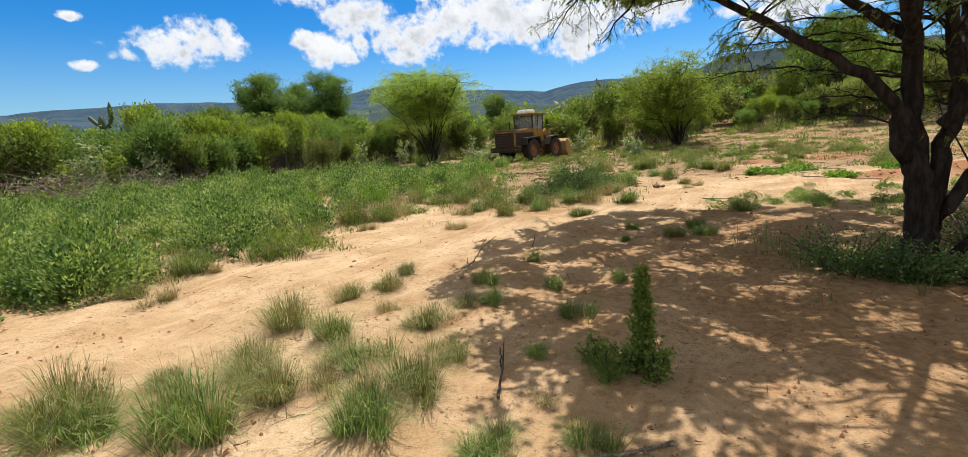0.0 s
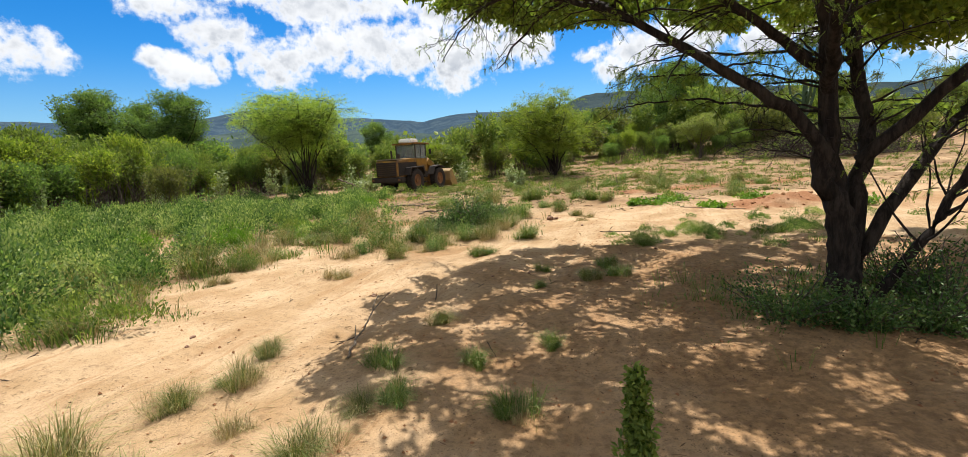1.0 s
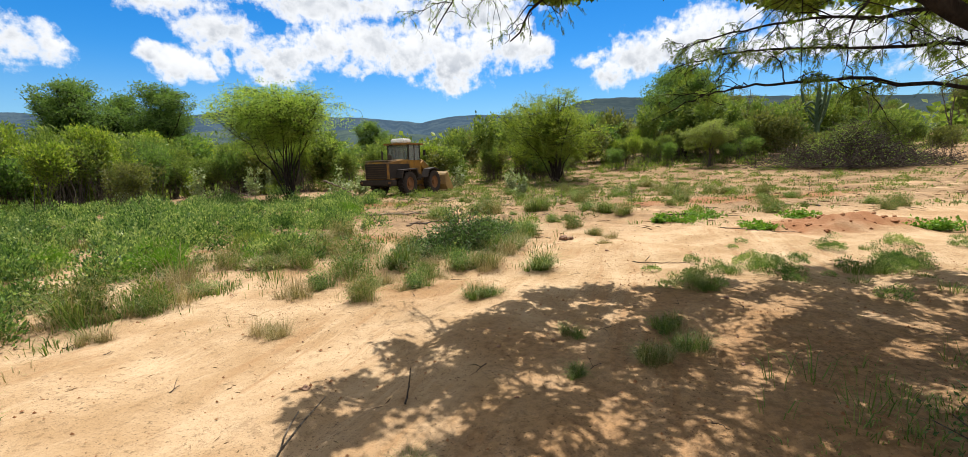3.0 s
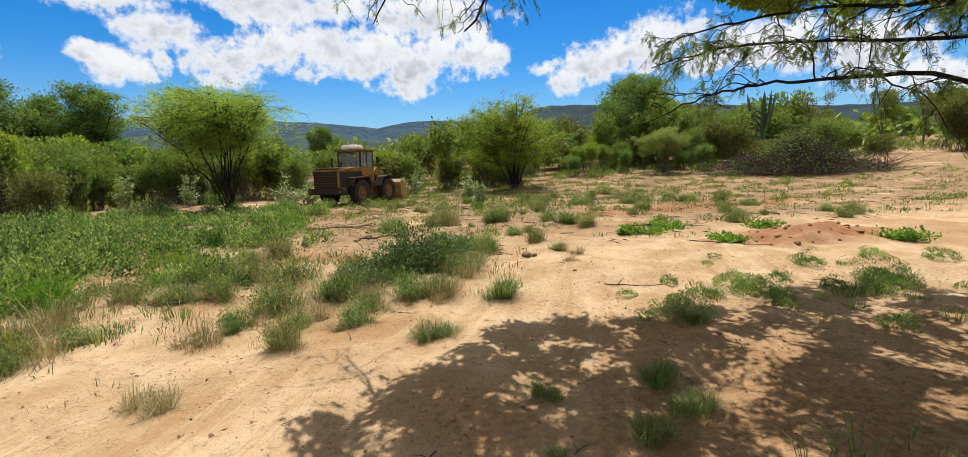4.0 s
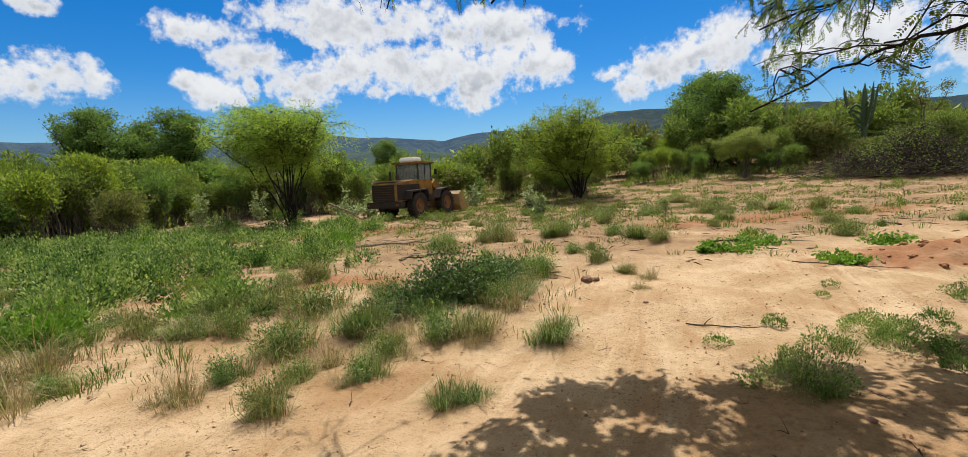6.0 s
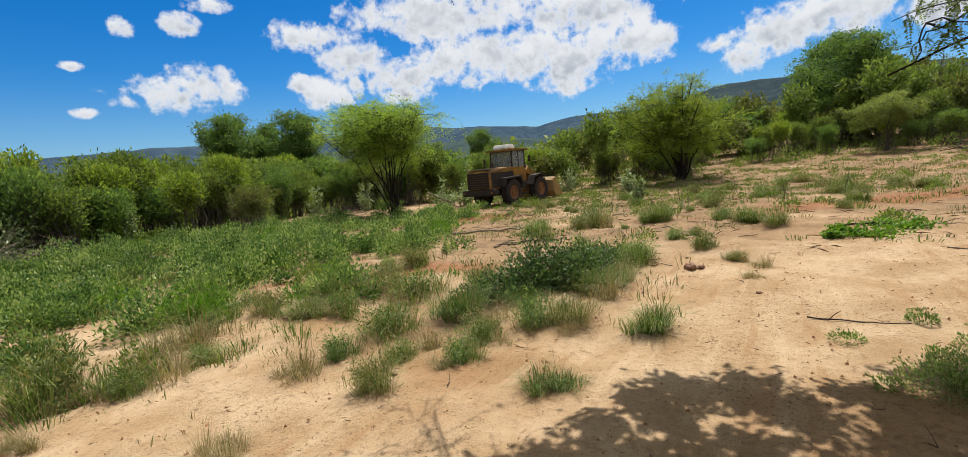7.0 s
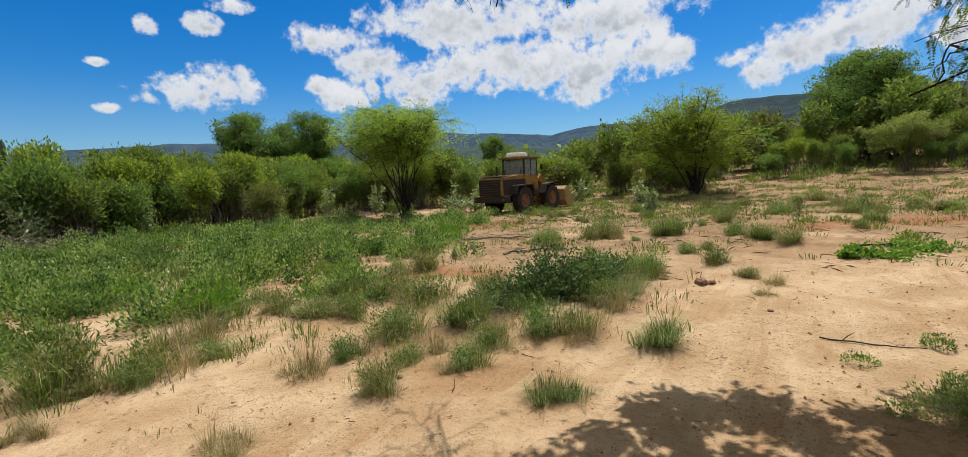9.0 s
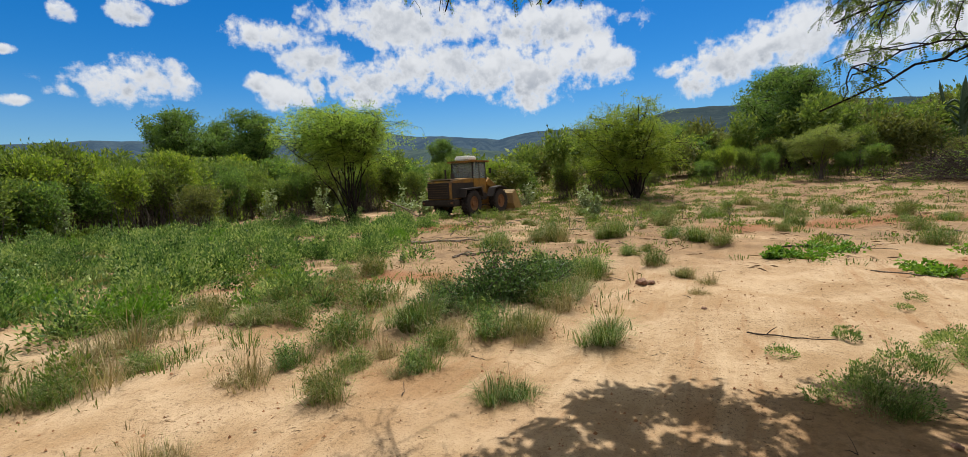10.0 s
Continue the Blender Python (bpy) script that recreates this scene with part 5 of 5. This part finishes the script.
dr = np.random.default_rng(55)
for i in range(22):
    dead_sapling(float(dr.uniform(5, 22)), float(dr.uniform(15, 30)), float(dr.uniform(0.4, 1.0)), 500 + i)
litter("straw_litter", "grey straw lying between the grass clumps", 205, 16000, (-3.5, 1.4, 5, 13), lambda x, y: np.exp(-(((x - 0.9) / 1.6) ** 2 + ((y - 10.0) / 1.0) ** 2)) + np.exp(-(((x + 1.1) / 1.0) ** 2 + ((y - 3.2) / 1.2) ** 2)), 0.13, 0.0022, GRASS_DRY)
litter("leaf_litter", "dark fallen leaves and twig bits under the shade tree", 207, 6000, (-1.8, 1.0, 7.5, 8.0), lambda x, y: np.exp(-((x - 2.4) / 2.6) ** 2 - ((y - 4.0) / 2.4) ** 2) * np.clip(0.5 + 0.8 * waves(x, y, 91, 0.8), 0, 1), 0.028, 0.005, LITTER)
litter("straw_litter", "grey straw lying along the edge of the meadow", 206, 9000, (-7, 3, 2, 17), lambda x, y: np.exp(-((x - lowest_edge(y)) / 0.6) ** 2), 0.14, 0.0024, GRASS_DRY)


# ---- wheel loader ----
def box(bm, x0, x1, y0, y1, z0, z1, taper=0.0):
    """A block; taper draws its top in along x."""
    v = [bm.verts.new(p) for p in ((x0, y0, z0), (x1, y0, z0), (x1, y1, z0), (x0, y1, z0),
                                   (x0 + taper, y0, z1), (x1 - taper, y0, z1), (x1 - taper, y1, z1), (x0 + taper, y1, z1))]
    for f in ((0, 3, 2, 1), (4, 5, 6, 7), (0, 1, 5, 4), (1, 2, 6, 5), (2, 3, 7, 6), (3, 0, 4, 7)):
        bm.faces.new([v[i] for i in f])
    return v


def block(*dims, bevel=0.03, taper=0.0):
    bm = bmesh.new()
    box(bm, *dims, taper)
    if bevel:
        bmesh.ops.bevel(bm, geom=bm.edges[:], offset=bevel, segments=2, affect="EDGES")
    return bm


def outline(points, y0, y1, bevel=0.02):
    """A plate of that side outline (x, z), from y0 to y1."""
    bm = bmesh.new()
    a = [bm.verts.new((x, y0, z)) for x, z in points]
    b = [bm.verts.new((x, y1, z)) for x, z in points]
    bm.faces.new(a)
    bm.faces.new(b[::-1])
    for i in range(len(points)):
        j = (i + 1) % len(points)
        bm.faces.new((a[i], b[i], b[j], a[j]))
    bmesh.ops.recalc_face_normals(bm, faces=bm.faces)
    if bevel:
        bmesh.ops.bevel(bm, geom=bm.edges[:], offset=bevel, segments=1, affect="EDGES")
    return bm


def bar(a, b, r, sides=10):
    bm = bmesh.new()
    a, b = Vector(a), Vector(b)
    bmesh.ops.create_cone(bm, cap_ends=True, segments=sides, radius1=r, radius2=r, depth=(b - a).length,
                          matrix=Matrix.Translation((a + b) / 2) @ (b - a).to_track_quat("Z", "Y").to_matrix().to_4x4())
    return bm


def wheel(parent, x, y, r, w):
    """Lugged tyre and dished rim about a cross axle."""
    bm = bmesh.new()
    seg = 28
    prof = [(0.56, -0.42), (0.80, -0.50), (0.94, -0.46), (1.0, -0.36), (1.0, 0.36), (0.94, 0.46), (0.80, 0.50), (0.56, 0.42)]
    rings = [[bm.verts.new((x + r * k * math.cos(a), y + w * s, r + r * k * math.sin(a))) for k, s in prof] for a in (i * 2 * math.pi / seg for i in range(seg))]
    for i in range(seg):
        p, q = rings[i], rings[(i + 1) % seg]
        for j in range(len(prof)):
            k = (j + 1) % len(prof)
            bm.faces.new((p[j], p[k], q[k], q[j]))
    for i in range(22):
        a = i * 2 * math.pi / 22
        for s in (-1, 1):
            m = Matrix.Translation((x, y, r)) @ Matrix.Rotation(-a, 4, "Y") @ Matrix.Translation((r * 1.0, s * w * 0.24, 0)) @ Matrix.Rotation(s * 0.5, 4, "X")
            vs = box(bm, -0.02, 0.035, -w * 0.22, w * 0.22, -0.035, 0.035)
            for v in vs:
                v.co = m @ v.co
    holder = new("wheel")
    under(holder, parent)
    part("tyre", bm, RUBBER, holder)
    bm = bmesh.new()
    prof = [(0.58, -0.40), (0.54, -0.36), (0.40, -0.22), (0.20, -0.20), (0.17, -0.34), (0.0, -0.35)]
    for side in (-1, 1):
        rings = [[bm.verts.new((x + r * k * math.cos(a), y + side * -w * s, r + r * k * math.sin(a))) for k, s in prof] for a in (i * 2 * math.pi / 20 for i in range(20))]
        for i in range(20):
            p, q = rings[i], rings[(i + 1) % 20]
            for j in range(len(prof) - 1):
                bm.faces.new((p[j], p[j + 1], q[j + 1], q[j]))
    bmesh.ops.remove_doubles(bm, verts=bm.verts, dist=0.001)
    part("rim", bm, RIM, holder, "rusty dust-covered rim")


def loader():
    top = new("wheel_loader")
    # rear body
    part("counterweight", block(-1.62, -1.15, -1.05, 1.05, 0.62, 0.92, bevel=0.05), DARKPAINT, top, "dark heavy rear bumper")
    part("chassis", block(-1.2, 1.3, -0.42, 0.42, 0.55, 1.0), DARKPAINT, top)
    hood = part("engine_hood", outline([(-1.5, 0.92), (0.55, 0.92), (0.55, 1.98), (-0.2, 1.98), (-1.42, 1.86), (-1.5, 1.78)], -0.74, 0.74, 0.04), YELLOW, top, "worn yellow engine hood")
    part("hood_lid", block(-1.44, -0.55, -0.72, 0.72, 1.90, 1.955, bevel=0.015), STEEL, hood, "pale dusty hood lid")
    grille = part("grille", block(-1.535, -1.49, -0.68, 0.68, 0.98, 1.76, bevel=0.01), DARKPAINT, hood, "dark rear radiator grille")
    for i in range(6):
        part("slat", block(-1.56, -1.53, -0.62, 0.62, 1.05 + i * 0.115, 1.085 + i * 0.115, bevel=0.006), GRILLE, grille)
    for y in (-0.66, 0.62):
        part("grille_post", block(-1.565, -1.53, y, y + 0.04, 0.98, 1.76, bevel=0.006), DARKPAINT, grille)
    for y in (-0.748, 0.744):
        part("side_vent", block(-1.36, 0.5, y, y + 0.006, 0.98, 1.74, bevel=0), DARKPAINT, hood, "dark open engine bay side")
    for y in (-0.9, 0.9):
        part("tail_lamp", block(-1.64, -1.61, y - 0.08, y + 0.08, 0.72, 0.82, bevel=0.01), RIM, top)
    part("exhaust", bar((-0.35, 0.42, 1.9), (-0.35, 0.42, 2.45), 0.05), DARKPAINT, top)
    part("air_cleaner", bar((-0.75, -0.35, 1.95), (-0.75, -0.35, 2.22), 0.11, 14), DARKPAINT, top)
    for y0, y1 in ((-1.15, -0.72), (0.72, 1.15)):
        part("rear_fender", outline([(-0.85, 1.0), (-0.75, 1.0), (-0.62, 1.36), (0.62, 1.42), (0.8, 1.0), (0.9, 1.0), (0.7, 1.5), (-0.7, 1.44)], y0, y1, 0.01), DARKPAINT, top)
    # cab
    cab = new("cab")
    under(cab, top)
    part("cab_base", block(0.5, 1.75, -0.74, 0.74, 0.95, 1.95, bevel=0.04), YELLOW, cab)
    for x in (0.52, 1.68):
        for y in (-0.72, 0.65):
            part("pillar", block(x, x + 0.07, y, y + 0.07, 1.9, 2.82, bevel=0.01), DARKPAINT, cab)
    for y in (-0.72, 0.65):
        part("pillar", block(1.12, 1.17, y + 0.01, y + 0.06, 1.9, 2.82, bevel=0.008), DARKPAINT, cab)
    part("roof", block(0.32, 1.98, -0.84, 0.84, 2.80, 2.90, bevel=0.035), YELLOW, cab, "faded overhanging cab roof")
    part("air_conditioner", block(0.45, 1.35, -0.45, 0.45, 2.895, 3.16, bevel=0.07, taper=0.05), WHITE, cab, "white rooftop cooling unit")
    for y in (-0.695, 0.685):
        part("side_pane", block(0.59, 1.68, y, y + 0.008, 1.95, 2.80, bevel=0), GLASS, cab)
    for x in (0.55, 1.71):
        part("end_pane", block(x, x + 0.008, -0.65, 0.65, 1.95, 2.80, bevel=0), GLASS, cab)
    part("seat", block(0.8, 1.05, -0.25, 0.25, 1.9, 2.5, bevel=0.06), RUBBER, cab)
    part("steering_wheel", bar((1.35, 0, 2.15), (1.38, 0, 2.18), 0.2, 16), RUBBER, cab)
    part("mirror", block(1.8, 1.84, -1.02, -0.86, 2.2, 2.5, bevel=0.012), DARKPAINT, cab)
    part("ladder", block(0.95, 1.3, -1.02, -0.76, 0.5, 0.56, bevel=0.008), DARKPAINT, top)
    part("ladder", block(0.95, 1.3, -1.00, -0.76, 0.8, 0.86, bevel=0.008), DARKPAINT, top)
    part("fuel_tank", block(0.85, 1.5, -0.95, -0.5, 0.86, 1.15, bevel=0.05), DARKPAINT, top)
    # front frame, arms and bucket
    part("front_frame", outline([(1.75, 0.5), (3.0, 0.5), (3.05, 0.95), (2.5, 1.75), (2.1, 1.75), (1.8, 1.2)], -0.36, 0.36, 0.03), YELLOW, top)
    for y0, y1 in ((-1.15, -0.72), (0.72, 1.15)):
        part("front_fender", outline([(1.72, 0.95), (1.8, 0.95), (2.05, 1.36), (2.6, 1.44), (3.2, 1.30), (3.2, 1.36), (2.6, 1.51), (1.98, 1.43)], y0, y1, 0.008), DARKPAINT, top, "dark dusty mudguard")
    for y in (-0.56, 0.44):
        part("lift_arm", outline([(2.0, 1.75), (2.3, 1.95), (3.0, 1.55), (3.75, 0.75), (3.95, 0.35), (3.75, 0.3), (3.45, 0.7), (2.8, 1.3), (2.1, 1.55)], y, y + 0.12, 0.02), YELLOW, top)
    part("tilt_lever", outline([(2.75, 1.95), (2.95, 2.0), (3.35, 0.95), (3.2, 0.85)], -0.08, 0.08, 0.02), YELLOW, top)
    part("hydraulic_cylinder", bar((2.0, 0, 1.45), (2.85, 0, 1.95), 0.075), DARKPAINT, top)
    for y in (-0.3, 0.3):
        part("hydraulic_cylinder", bar((2.1, y, 0.8), (3.1, y, 1.1), 0.06), DARKPAINT, top)
    bucket = part("bucket", outline([(3.65, 1.05), (3.72, 0.45), (3.95, 0.12), (4.75, 0.06), (4.75, 0.09), (3.98, 0.17), (3.78, 0.48), (3.72, 1.12), (3.95, 1.22), (3.94, 1.25)], -1.22, 1.22, 0.008), BUCKET, top, "scuffed yellow bucket")
    for y in (-1.24, 1.20):
        part("bucket_side", outline([(3.66, 1.05), (3.73, 0.45), (3.96, 0.11), (4.75, 0.07), (4.62, 0.3), (3.98, 1.22)], y, y + 0.04, 0.006), BUCKET, bucket)
    for i in range(8):
        y = -1.1 + i * 2.2 / 7
        part("tooth", block(4.7, 4.92, y - 0.05, y + 0.05, 0.05, 0.1, bevel=0.012), STEEL, bucket)
    for x in (0.0, 2.6):
        for y in (-0.93, 0.93):
            wheel(top, x, y, 0.66, 0.44)
    top.matrix_basis = pose(*LOADER, ground_z(LOADER[0], LOADER[1]) - 0.02, 0, 0, LOADER_TURN) @ Matrix.Diagonal((0.97, 0.97, 0.97, 1))
    tagged(top, "worn yellow wheel loader with white cooling unit on its cab", "wheel loader")


LOADER, LOADER_TURN = (2.45, 29.0), 50.0
loader()


# ---- cacti ----
def ribbed(line, rad, ribs=9):
    """A ribbed column along a line, closed round at the tip."""
    pts = np.asarray(line, float)
    n, sides = len(pts), ribs * 2
    V, Q = tubes([(pts, np.asarray(rad, float))], sides)
    V = V.reshape(n, sides, 3)
    V[:, 1::2] = pts[:, None] + (V[:, 1::2] - pts[:, None]) * 0.8
    return V.reshape(-1, 3), Q


def columns(name, label, at, lines, size=1.0):
    top = new(name)
    for line, r in lines:
        pts = np.array(line, float)
        t = np.linspace(0, len(pts) - 1, len(pts) * 4)
        fine = np.stack([np.interp(t, np.arange(len(pts)), pts[:, i]) for i in range(3)], -1)
        for _ in range(2):
            fine[1:-1] = (fine[:-2] + fine[1:-1] * 2 + fine[2:]) / 4
        rad = np.full(len(fine), r)
        rad[-3:] = r * np.array([0.9, 0.6, 0.05])
        V, Q = ribbed(fine, rad)
        under(new("column", mesh_np("column", V, Q, None, CACTUS, True)), top)
    top.matrix_basis = spot(*at, 0.0, size)
    tagged(top, label, "cactus")


columns("cactus", "tall column cactus with two raised arms", (-18.5, 24.0),
        [([(0, 0, -0.05), (0, 0, 1.5), (0, 0, 3.0), (-0.02, 0, 3.75)], 0.16), ([(0.05, 0, 3.1), (0.35, 0, 3.2), (0.5, 0, 3.6), (0.52, 0, 4.35)], 0.11),
         ([(-0.05, 0, 3.2), (-0.3, 0, 3.35), (-0.48, 0, 3.55), (-0.62, 0, 3.72)], 0.10)])
crng = np.random.default_rng(9)
columns("cactus", "many-armed candelabra cactus above the scrub", (38.3, 34.6),
        [([(0, 0, -0.05), (0, 0, 2.0), (0, 0, 4.3)], 0.16)] +
        [([(0, 0, 1.6 + 0.12 * i), (0.35 * math.cos(i * 2.1), 0.35 * math.sin(i * 2.1), 2.0 + 0.12 * i), (0.7 * math.cos(i * 2.1), 0.7 * math.sin(i * 2.1), 2.9),
           (0.95 * math.cos(i * 2.1), 0.95 * math.sin(i * 2.1), 3.8 + 0.5 * float(crng.uniform(0, 1)))], 0.062) for i in range(13)], 1.4)


# ---- brushwood heaps, fallen wood, stones ----
def brush_heap(name, label, at, size, sticks, seed, wood, leaf=None, leaves=0, turn=0.0):
    r = np.random.default_rng(seed)
    lines = []
    L, W, H = size
    for _ in range(sticks):
        u, v = r.normal() * 0.38, r.normal() * 0.38
        z = H * max(0.0, math.exp(-(u * u + v * v) * 2.4)) * r.uniform(0.05, 0.8) * (0.75 + 0.3 * math.sin(u * 9 + 1) + 0.2 * math.sin(v * 11))
        c = np.array([u * L / 1.2, v * W / 1.2, z])
        a = r.uniform(0, 2 * np.pi)
        d = np.array([math.cos(a) * 1.2, math.sin(a), r.normal() * 0.55])
        d = d / np.linalg.norm(d) * r.uniform(0.12, 0.34) * min(L, 5)
        p, q = c - d, c + d
        p[2], q[2] = max(p[2], -0.02), max(q[2], -0.02)
        lines.append((curve(p, q, d + r.normal(size=3) * 0.12 * np.linalg.norm(d), 6, r, 0.02), np.linspace(1, 0.3, 6) * r.uniform(0.004, 0.016) * max(1, H * 0.38)))
        for _ in range(2):
            e = q + r.normal(size=3) * 0.25 * np.linalg.norm(d)
            e[2] = max(e[2], 0.0)
            lines.append((np.stack([lines[-1][0][3] if len(lines[-1][0]) > 3 else q, (q + e) / 2, e]), np.array([0.007, 0.005, 0.003]) * max(1, H * 0.4)))
    top = new(name)
    V, Q = tubes(lines, 4)
    under(new("brushwood", mesh_np("brushwood", V, Q, None, wood, True)), top)
    if leaves:
        c = np.c_[r.normal(size=leaves) * 0.36 * L / 1.2, r.normal(size=leaves) * 0.36 * W / 1.2, np.zeros(leaves)]
        c[:, 2] = H * np.exp(-((c[:, 0] / L * 1.2) ** 2 + (c[:, 1] / W * 1.2) ** 2) * 2.4) * r.uniform(0.1, 0.95, leaves)
        V, Q = leaf_quads(r, c, r.normal(size=(leaves, 3)), 0.13, 0.04)
        tagged(under(new("foliage", mesh_np("foliage", V, Q, None, leaf)), top), "wilting leaves on the cut branches")
    top.matrix_basis = spot(at[0], at[1], turn)
    tagged(top, label, "brush heap")


brush_heap("brush_pile", "large pile of dark cut branches and uprooted scrub", (31.8, 26.6), (6.4, 4.0, 3.2), 1700, 91, BRUSHWOOD, LEAF_SCRUB, 5000, -40)
brush_heap("branch_heap", "low heap of grey cut branches with wilted leaves", (-13.3, 18.0), (4.4, 2.4, 1.1), 170, 92, DEADWOOD, LEAF_GREY, 260, 20)
brush_heap("branch_heap", "low heap of cut branches beside the meadow", (-16.6, 18.2), (4.0, 2.0, 1.3), 150, 93, DEADWOOD, LEAF_GREY, 160, 20)
brush_heap("branch_heap", "scattered pale cut branches under the scrub", (-6.5, 30.4), (3.4, 1.4, 0.4), 50, 94, DEADWOOD, LEAF_GREY, 60, 0)


def stick(name, label, pts, r, wood=DEADWOOD, forks=0, seed=1):
    g = np.random.default_rng(seed)
    p = np.array([(x, y, ground_z(x, y) + z) for x, y, z in pts])
    t = np.linspace(0, len(p) - 1, len(p) * 4)
    f = np.stack([np.interp(t, np.arange(len(p)), p[:, i]) for i in range(3)], -1)
    f[1:-1] = (f[:-2] + 2 * f[1:-1] + f[2:]) / 4 + g.normal(size=(len(f) - 2, 3)) * r * 0.5
    lines = [(f, np.linspace(r, r * 0.45, len(f)))]
    for _ in range(forks):
        j = int(g.integers(2, len(f) - 1))
        d = (f[-1] - f[0]) * 0.3 + g.normal(size=3) * 0.08
        lines.append((np.stack([f[j], f[j] + d * 0.5 + np.array([0, 0, 0.01]), f[j] + d]), np.array([r * 0.6, r * 0.5, r * 0.25])))
    V, Q = tubes(lines, 6)
    tagged(new(name, mesh_np(name, V, Q, None, wood, True)), label, "stick")


stick("dead_branch", "forked dry branch sticking up from the sand", [(-0.28, 4.75, 0.0), (-0.22, 5.0, 0.03), (-0.1, 5.4, 0.06), (0.02, 5.75, 0.22)], 0.011, DEADWOOD, 2, 3)
stick("dead_branch", "thin dark branch lying on the sand", [(0.02, 2.35, 0.01), (0.05, 2.62, 0.03), (0.06, 2.95, 0.04)], 0.009, BRUSHWOOD, 2, 4)
stick("dead_branch", "broken dry branch lying in the shade", [(0.25, 1.85, 0.02), (0.52, 1.87, 0.03), (0.8, 1.92, 0.02)], 0.014, DEADWOOD, 2, 5)
stick("dead_branch", "long pale branch lying across the grass", [(-6.6, 6.6, 0.35), (-5.6, 6.3, 0.3), (-4.9, 6.0, 0.1)], 0.013, DEADWOOD, 3, 6)
stick("fallen_log", "pale fallen log lying on cleared ground", [(0.6, 17.6, 0.06), (1.6, 17.9, 0.08), (2.9, 18.1, 0.06)], 0.04, DEADWOOD, 1, 7)
stick("dead_branch", "thin dry twig lying on the sand", [(4.4, 9.3, 0.01), (4.75, 9.0, 0.02), (5.0, 8.85, 0.01)], 0.008, BRUSHWOOD, 1, 8)
stick("dead_branch", "thin dry twig lying on the sand", [(0.62, 6.0, 0.02), (0.66, 6.15, 0.05), (0.70, 6.35, 0.12)], 0.007, BRUSHWOOD, 0, 9)
stick("dead_branch", "thin dry twig lying on the sand", [(7.6, 11.1, 0.01), (8.2, 10.6, 0.03), (8.7, 10.2, 0.02)], 0.012, DEADWOOD, 1, 10)
stick("dead_branch", "white broken branch leaning beside the loader", [(-1.2, 30.0, 0.9), (-0.4, 29.2, 0.6), (0.6, 28.4, 0.05)], 0.05, DEADWOOD, 2, 11)
srng = np.random.default_rng(66)
for i in range(44):
    x, y = float(srng.uniform(0.5, 16)), float(srng.uniform(13, 28))
    if x < float(lowest_edge(y)) + 0.3:
        continue
    a, l = float(srng.uniform(0, 6.28)), float(srng.uniform(0.35, 1.3))
    dx, dy = math.cos(a) * l, math.sin(a) * l
    stick("dead_branch", "broken branch lying on cleared ground", [(x, y, 0.02), (x + dx * 0.5, y + dy * 0.5 + 0.05, 0.06), (x + dx, y + dy, 0.02)], float(srng.uniform(0.01, 0.028)), DEADWOOD if i % 3 else BRUSHWOOD, 2, 300 + i)
for i in range(46):
    x, y = float(srng.uniform(-3.2, 5.5)), float(srng.uniform(2.0, 12.0))
    if x < float(lowest_edge(y)) + 0.2:
        continue
    a, l = float(srng.uniform(0, 6.28)), float(srng.uniform(0.06, 0.24))
    dx, dy = math.cos(a) * l, math.sin(a) * l
    stick("twig", "short dry twig lying on the sand", [(x, y, 0.004), (x + dx * 0.5, y + dy * 0.5 + 0.01, 0.01), (x + dx, y + dy, 0.004)], float(srng.uniform(0.002, 0.005)), BRUSHWOOD, 1, 100 + i)


def stone(name, label, at, size, mat, seed, sink=0.3):
    bm = bmesh.new()
    bmesh.ops.create_icosphere(bm, subdivisions=3, radius=0.5)
    for v in bm.verts:
        n = noise.noise(v.co * 2.2 + Vector((seed * 3.1, 0, 0))) * 0.5 + noise.noise(v.co * 6 + Vector((0, seed * 1.7, 0))) * 0.2
        v.co *= 1 + n
        v.co.x, v.co.y, v.co.z = v.co.x * size[0], v.co.y * size[1], v.co.z * size[2]
    me = bpy.data.meshes.new(name)
    bm.to_mesh(me)
    bm.free()
    me.materials.append(mat)
    ob = new(name, me)
    ob.matrix_basis = pose(at[0], at[1], ground_z(*at) + size[2] * (0.5 - sink), 0, 0, seed * 47)
    tagged(ob, label, "stone")


stone("rock", "reddish brown rock at the edge of the meadow", (-3.94, 6.55), (0.52, 0.34, 0.30), ROCK, 1)
stone("rock", "small dark brown stone on the sand", (4.4, 11.75), (0.2, 0.14, 0.12), ROCK, 2)
stone("rock", "small dark brown stone on the sand", (4.52, 11.68), (0.12, 0.1, 0.08), ROCK, 3)
for i in range(44):
    a, d = i * 2.4, math.sqrt(i / 44)
    x, y = 10.2 + 2.0 * d * math.cos(a), 10.8 + 0.9 * d * math.sin(a)
    k = 0.04 + 0.08 * (((i * 29) % 10) / 10) ** 2
    stone("clod", "red clod of freshly turned earth", (x, y), (k * 1.3, k, k * 0.7), CLOD, 10 + i)
for i in range(30):
    x, y = float(srng.uniform(-2.5, 6.0)), float(srng.uniform(2.0, 12.0))
    k = float(srng.uniform(0.015, 0.05))
    stone("pebble", "small brown pebble on the sand", (x, y), (k * 1.3, k, k * 0.8), ROCK, 50 + i)
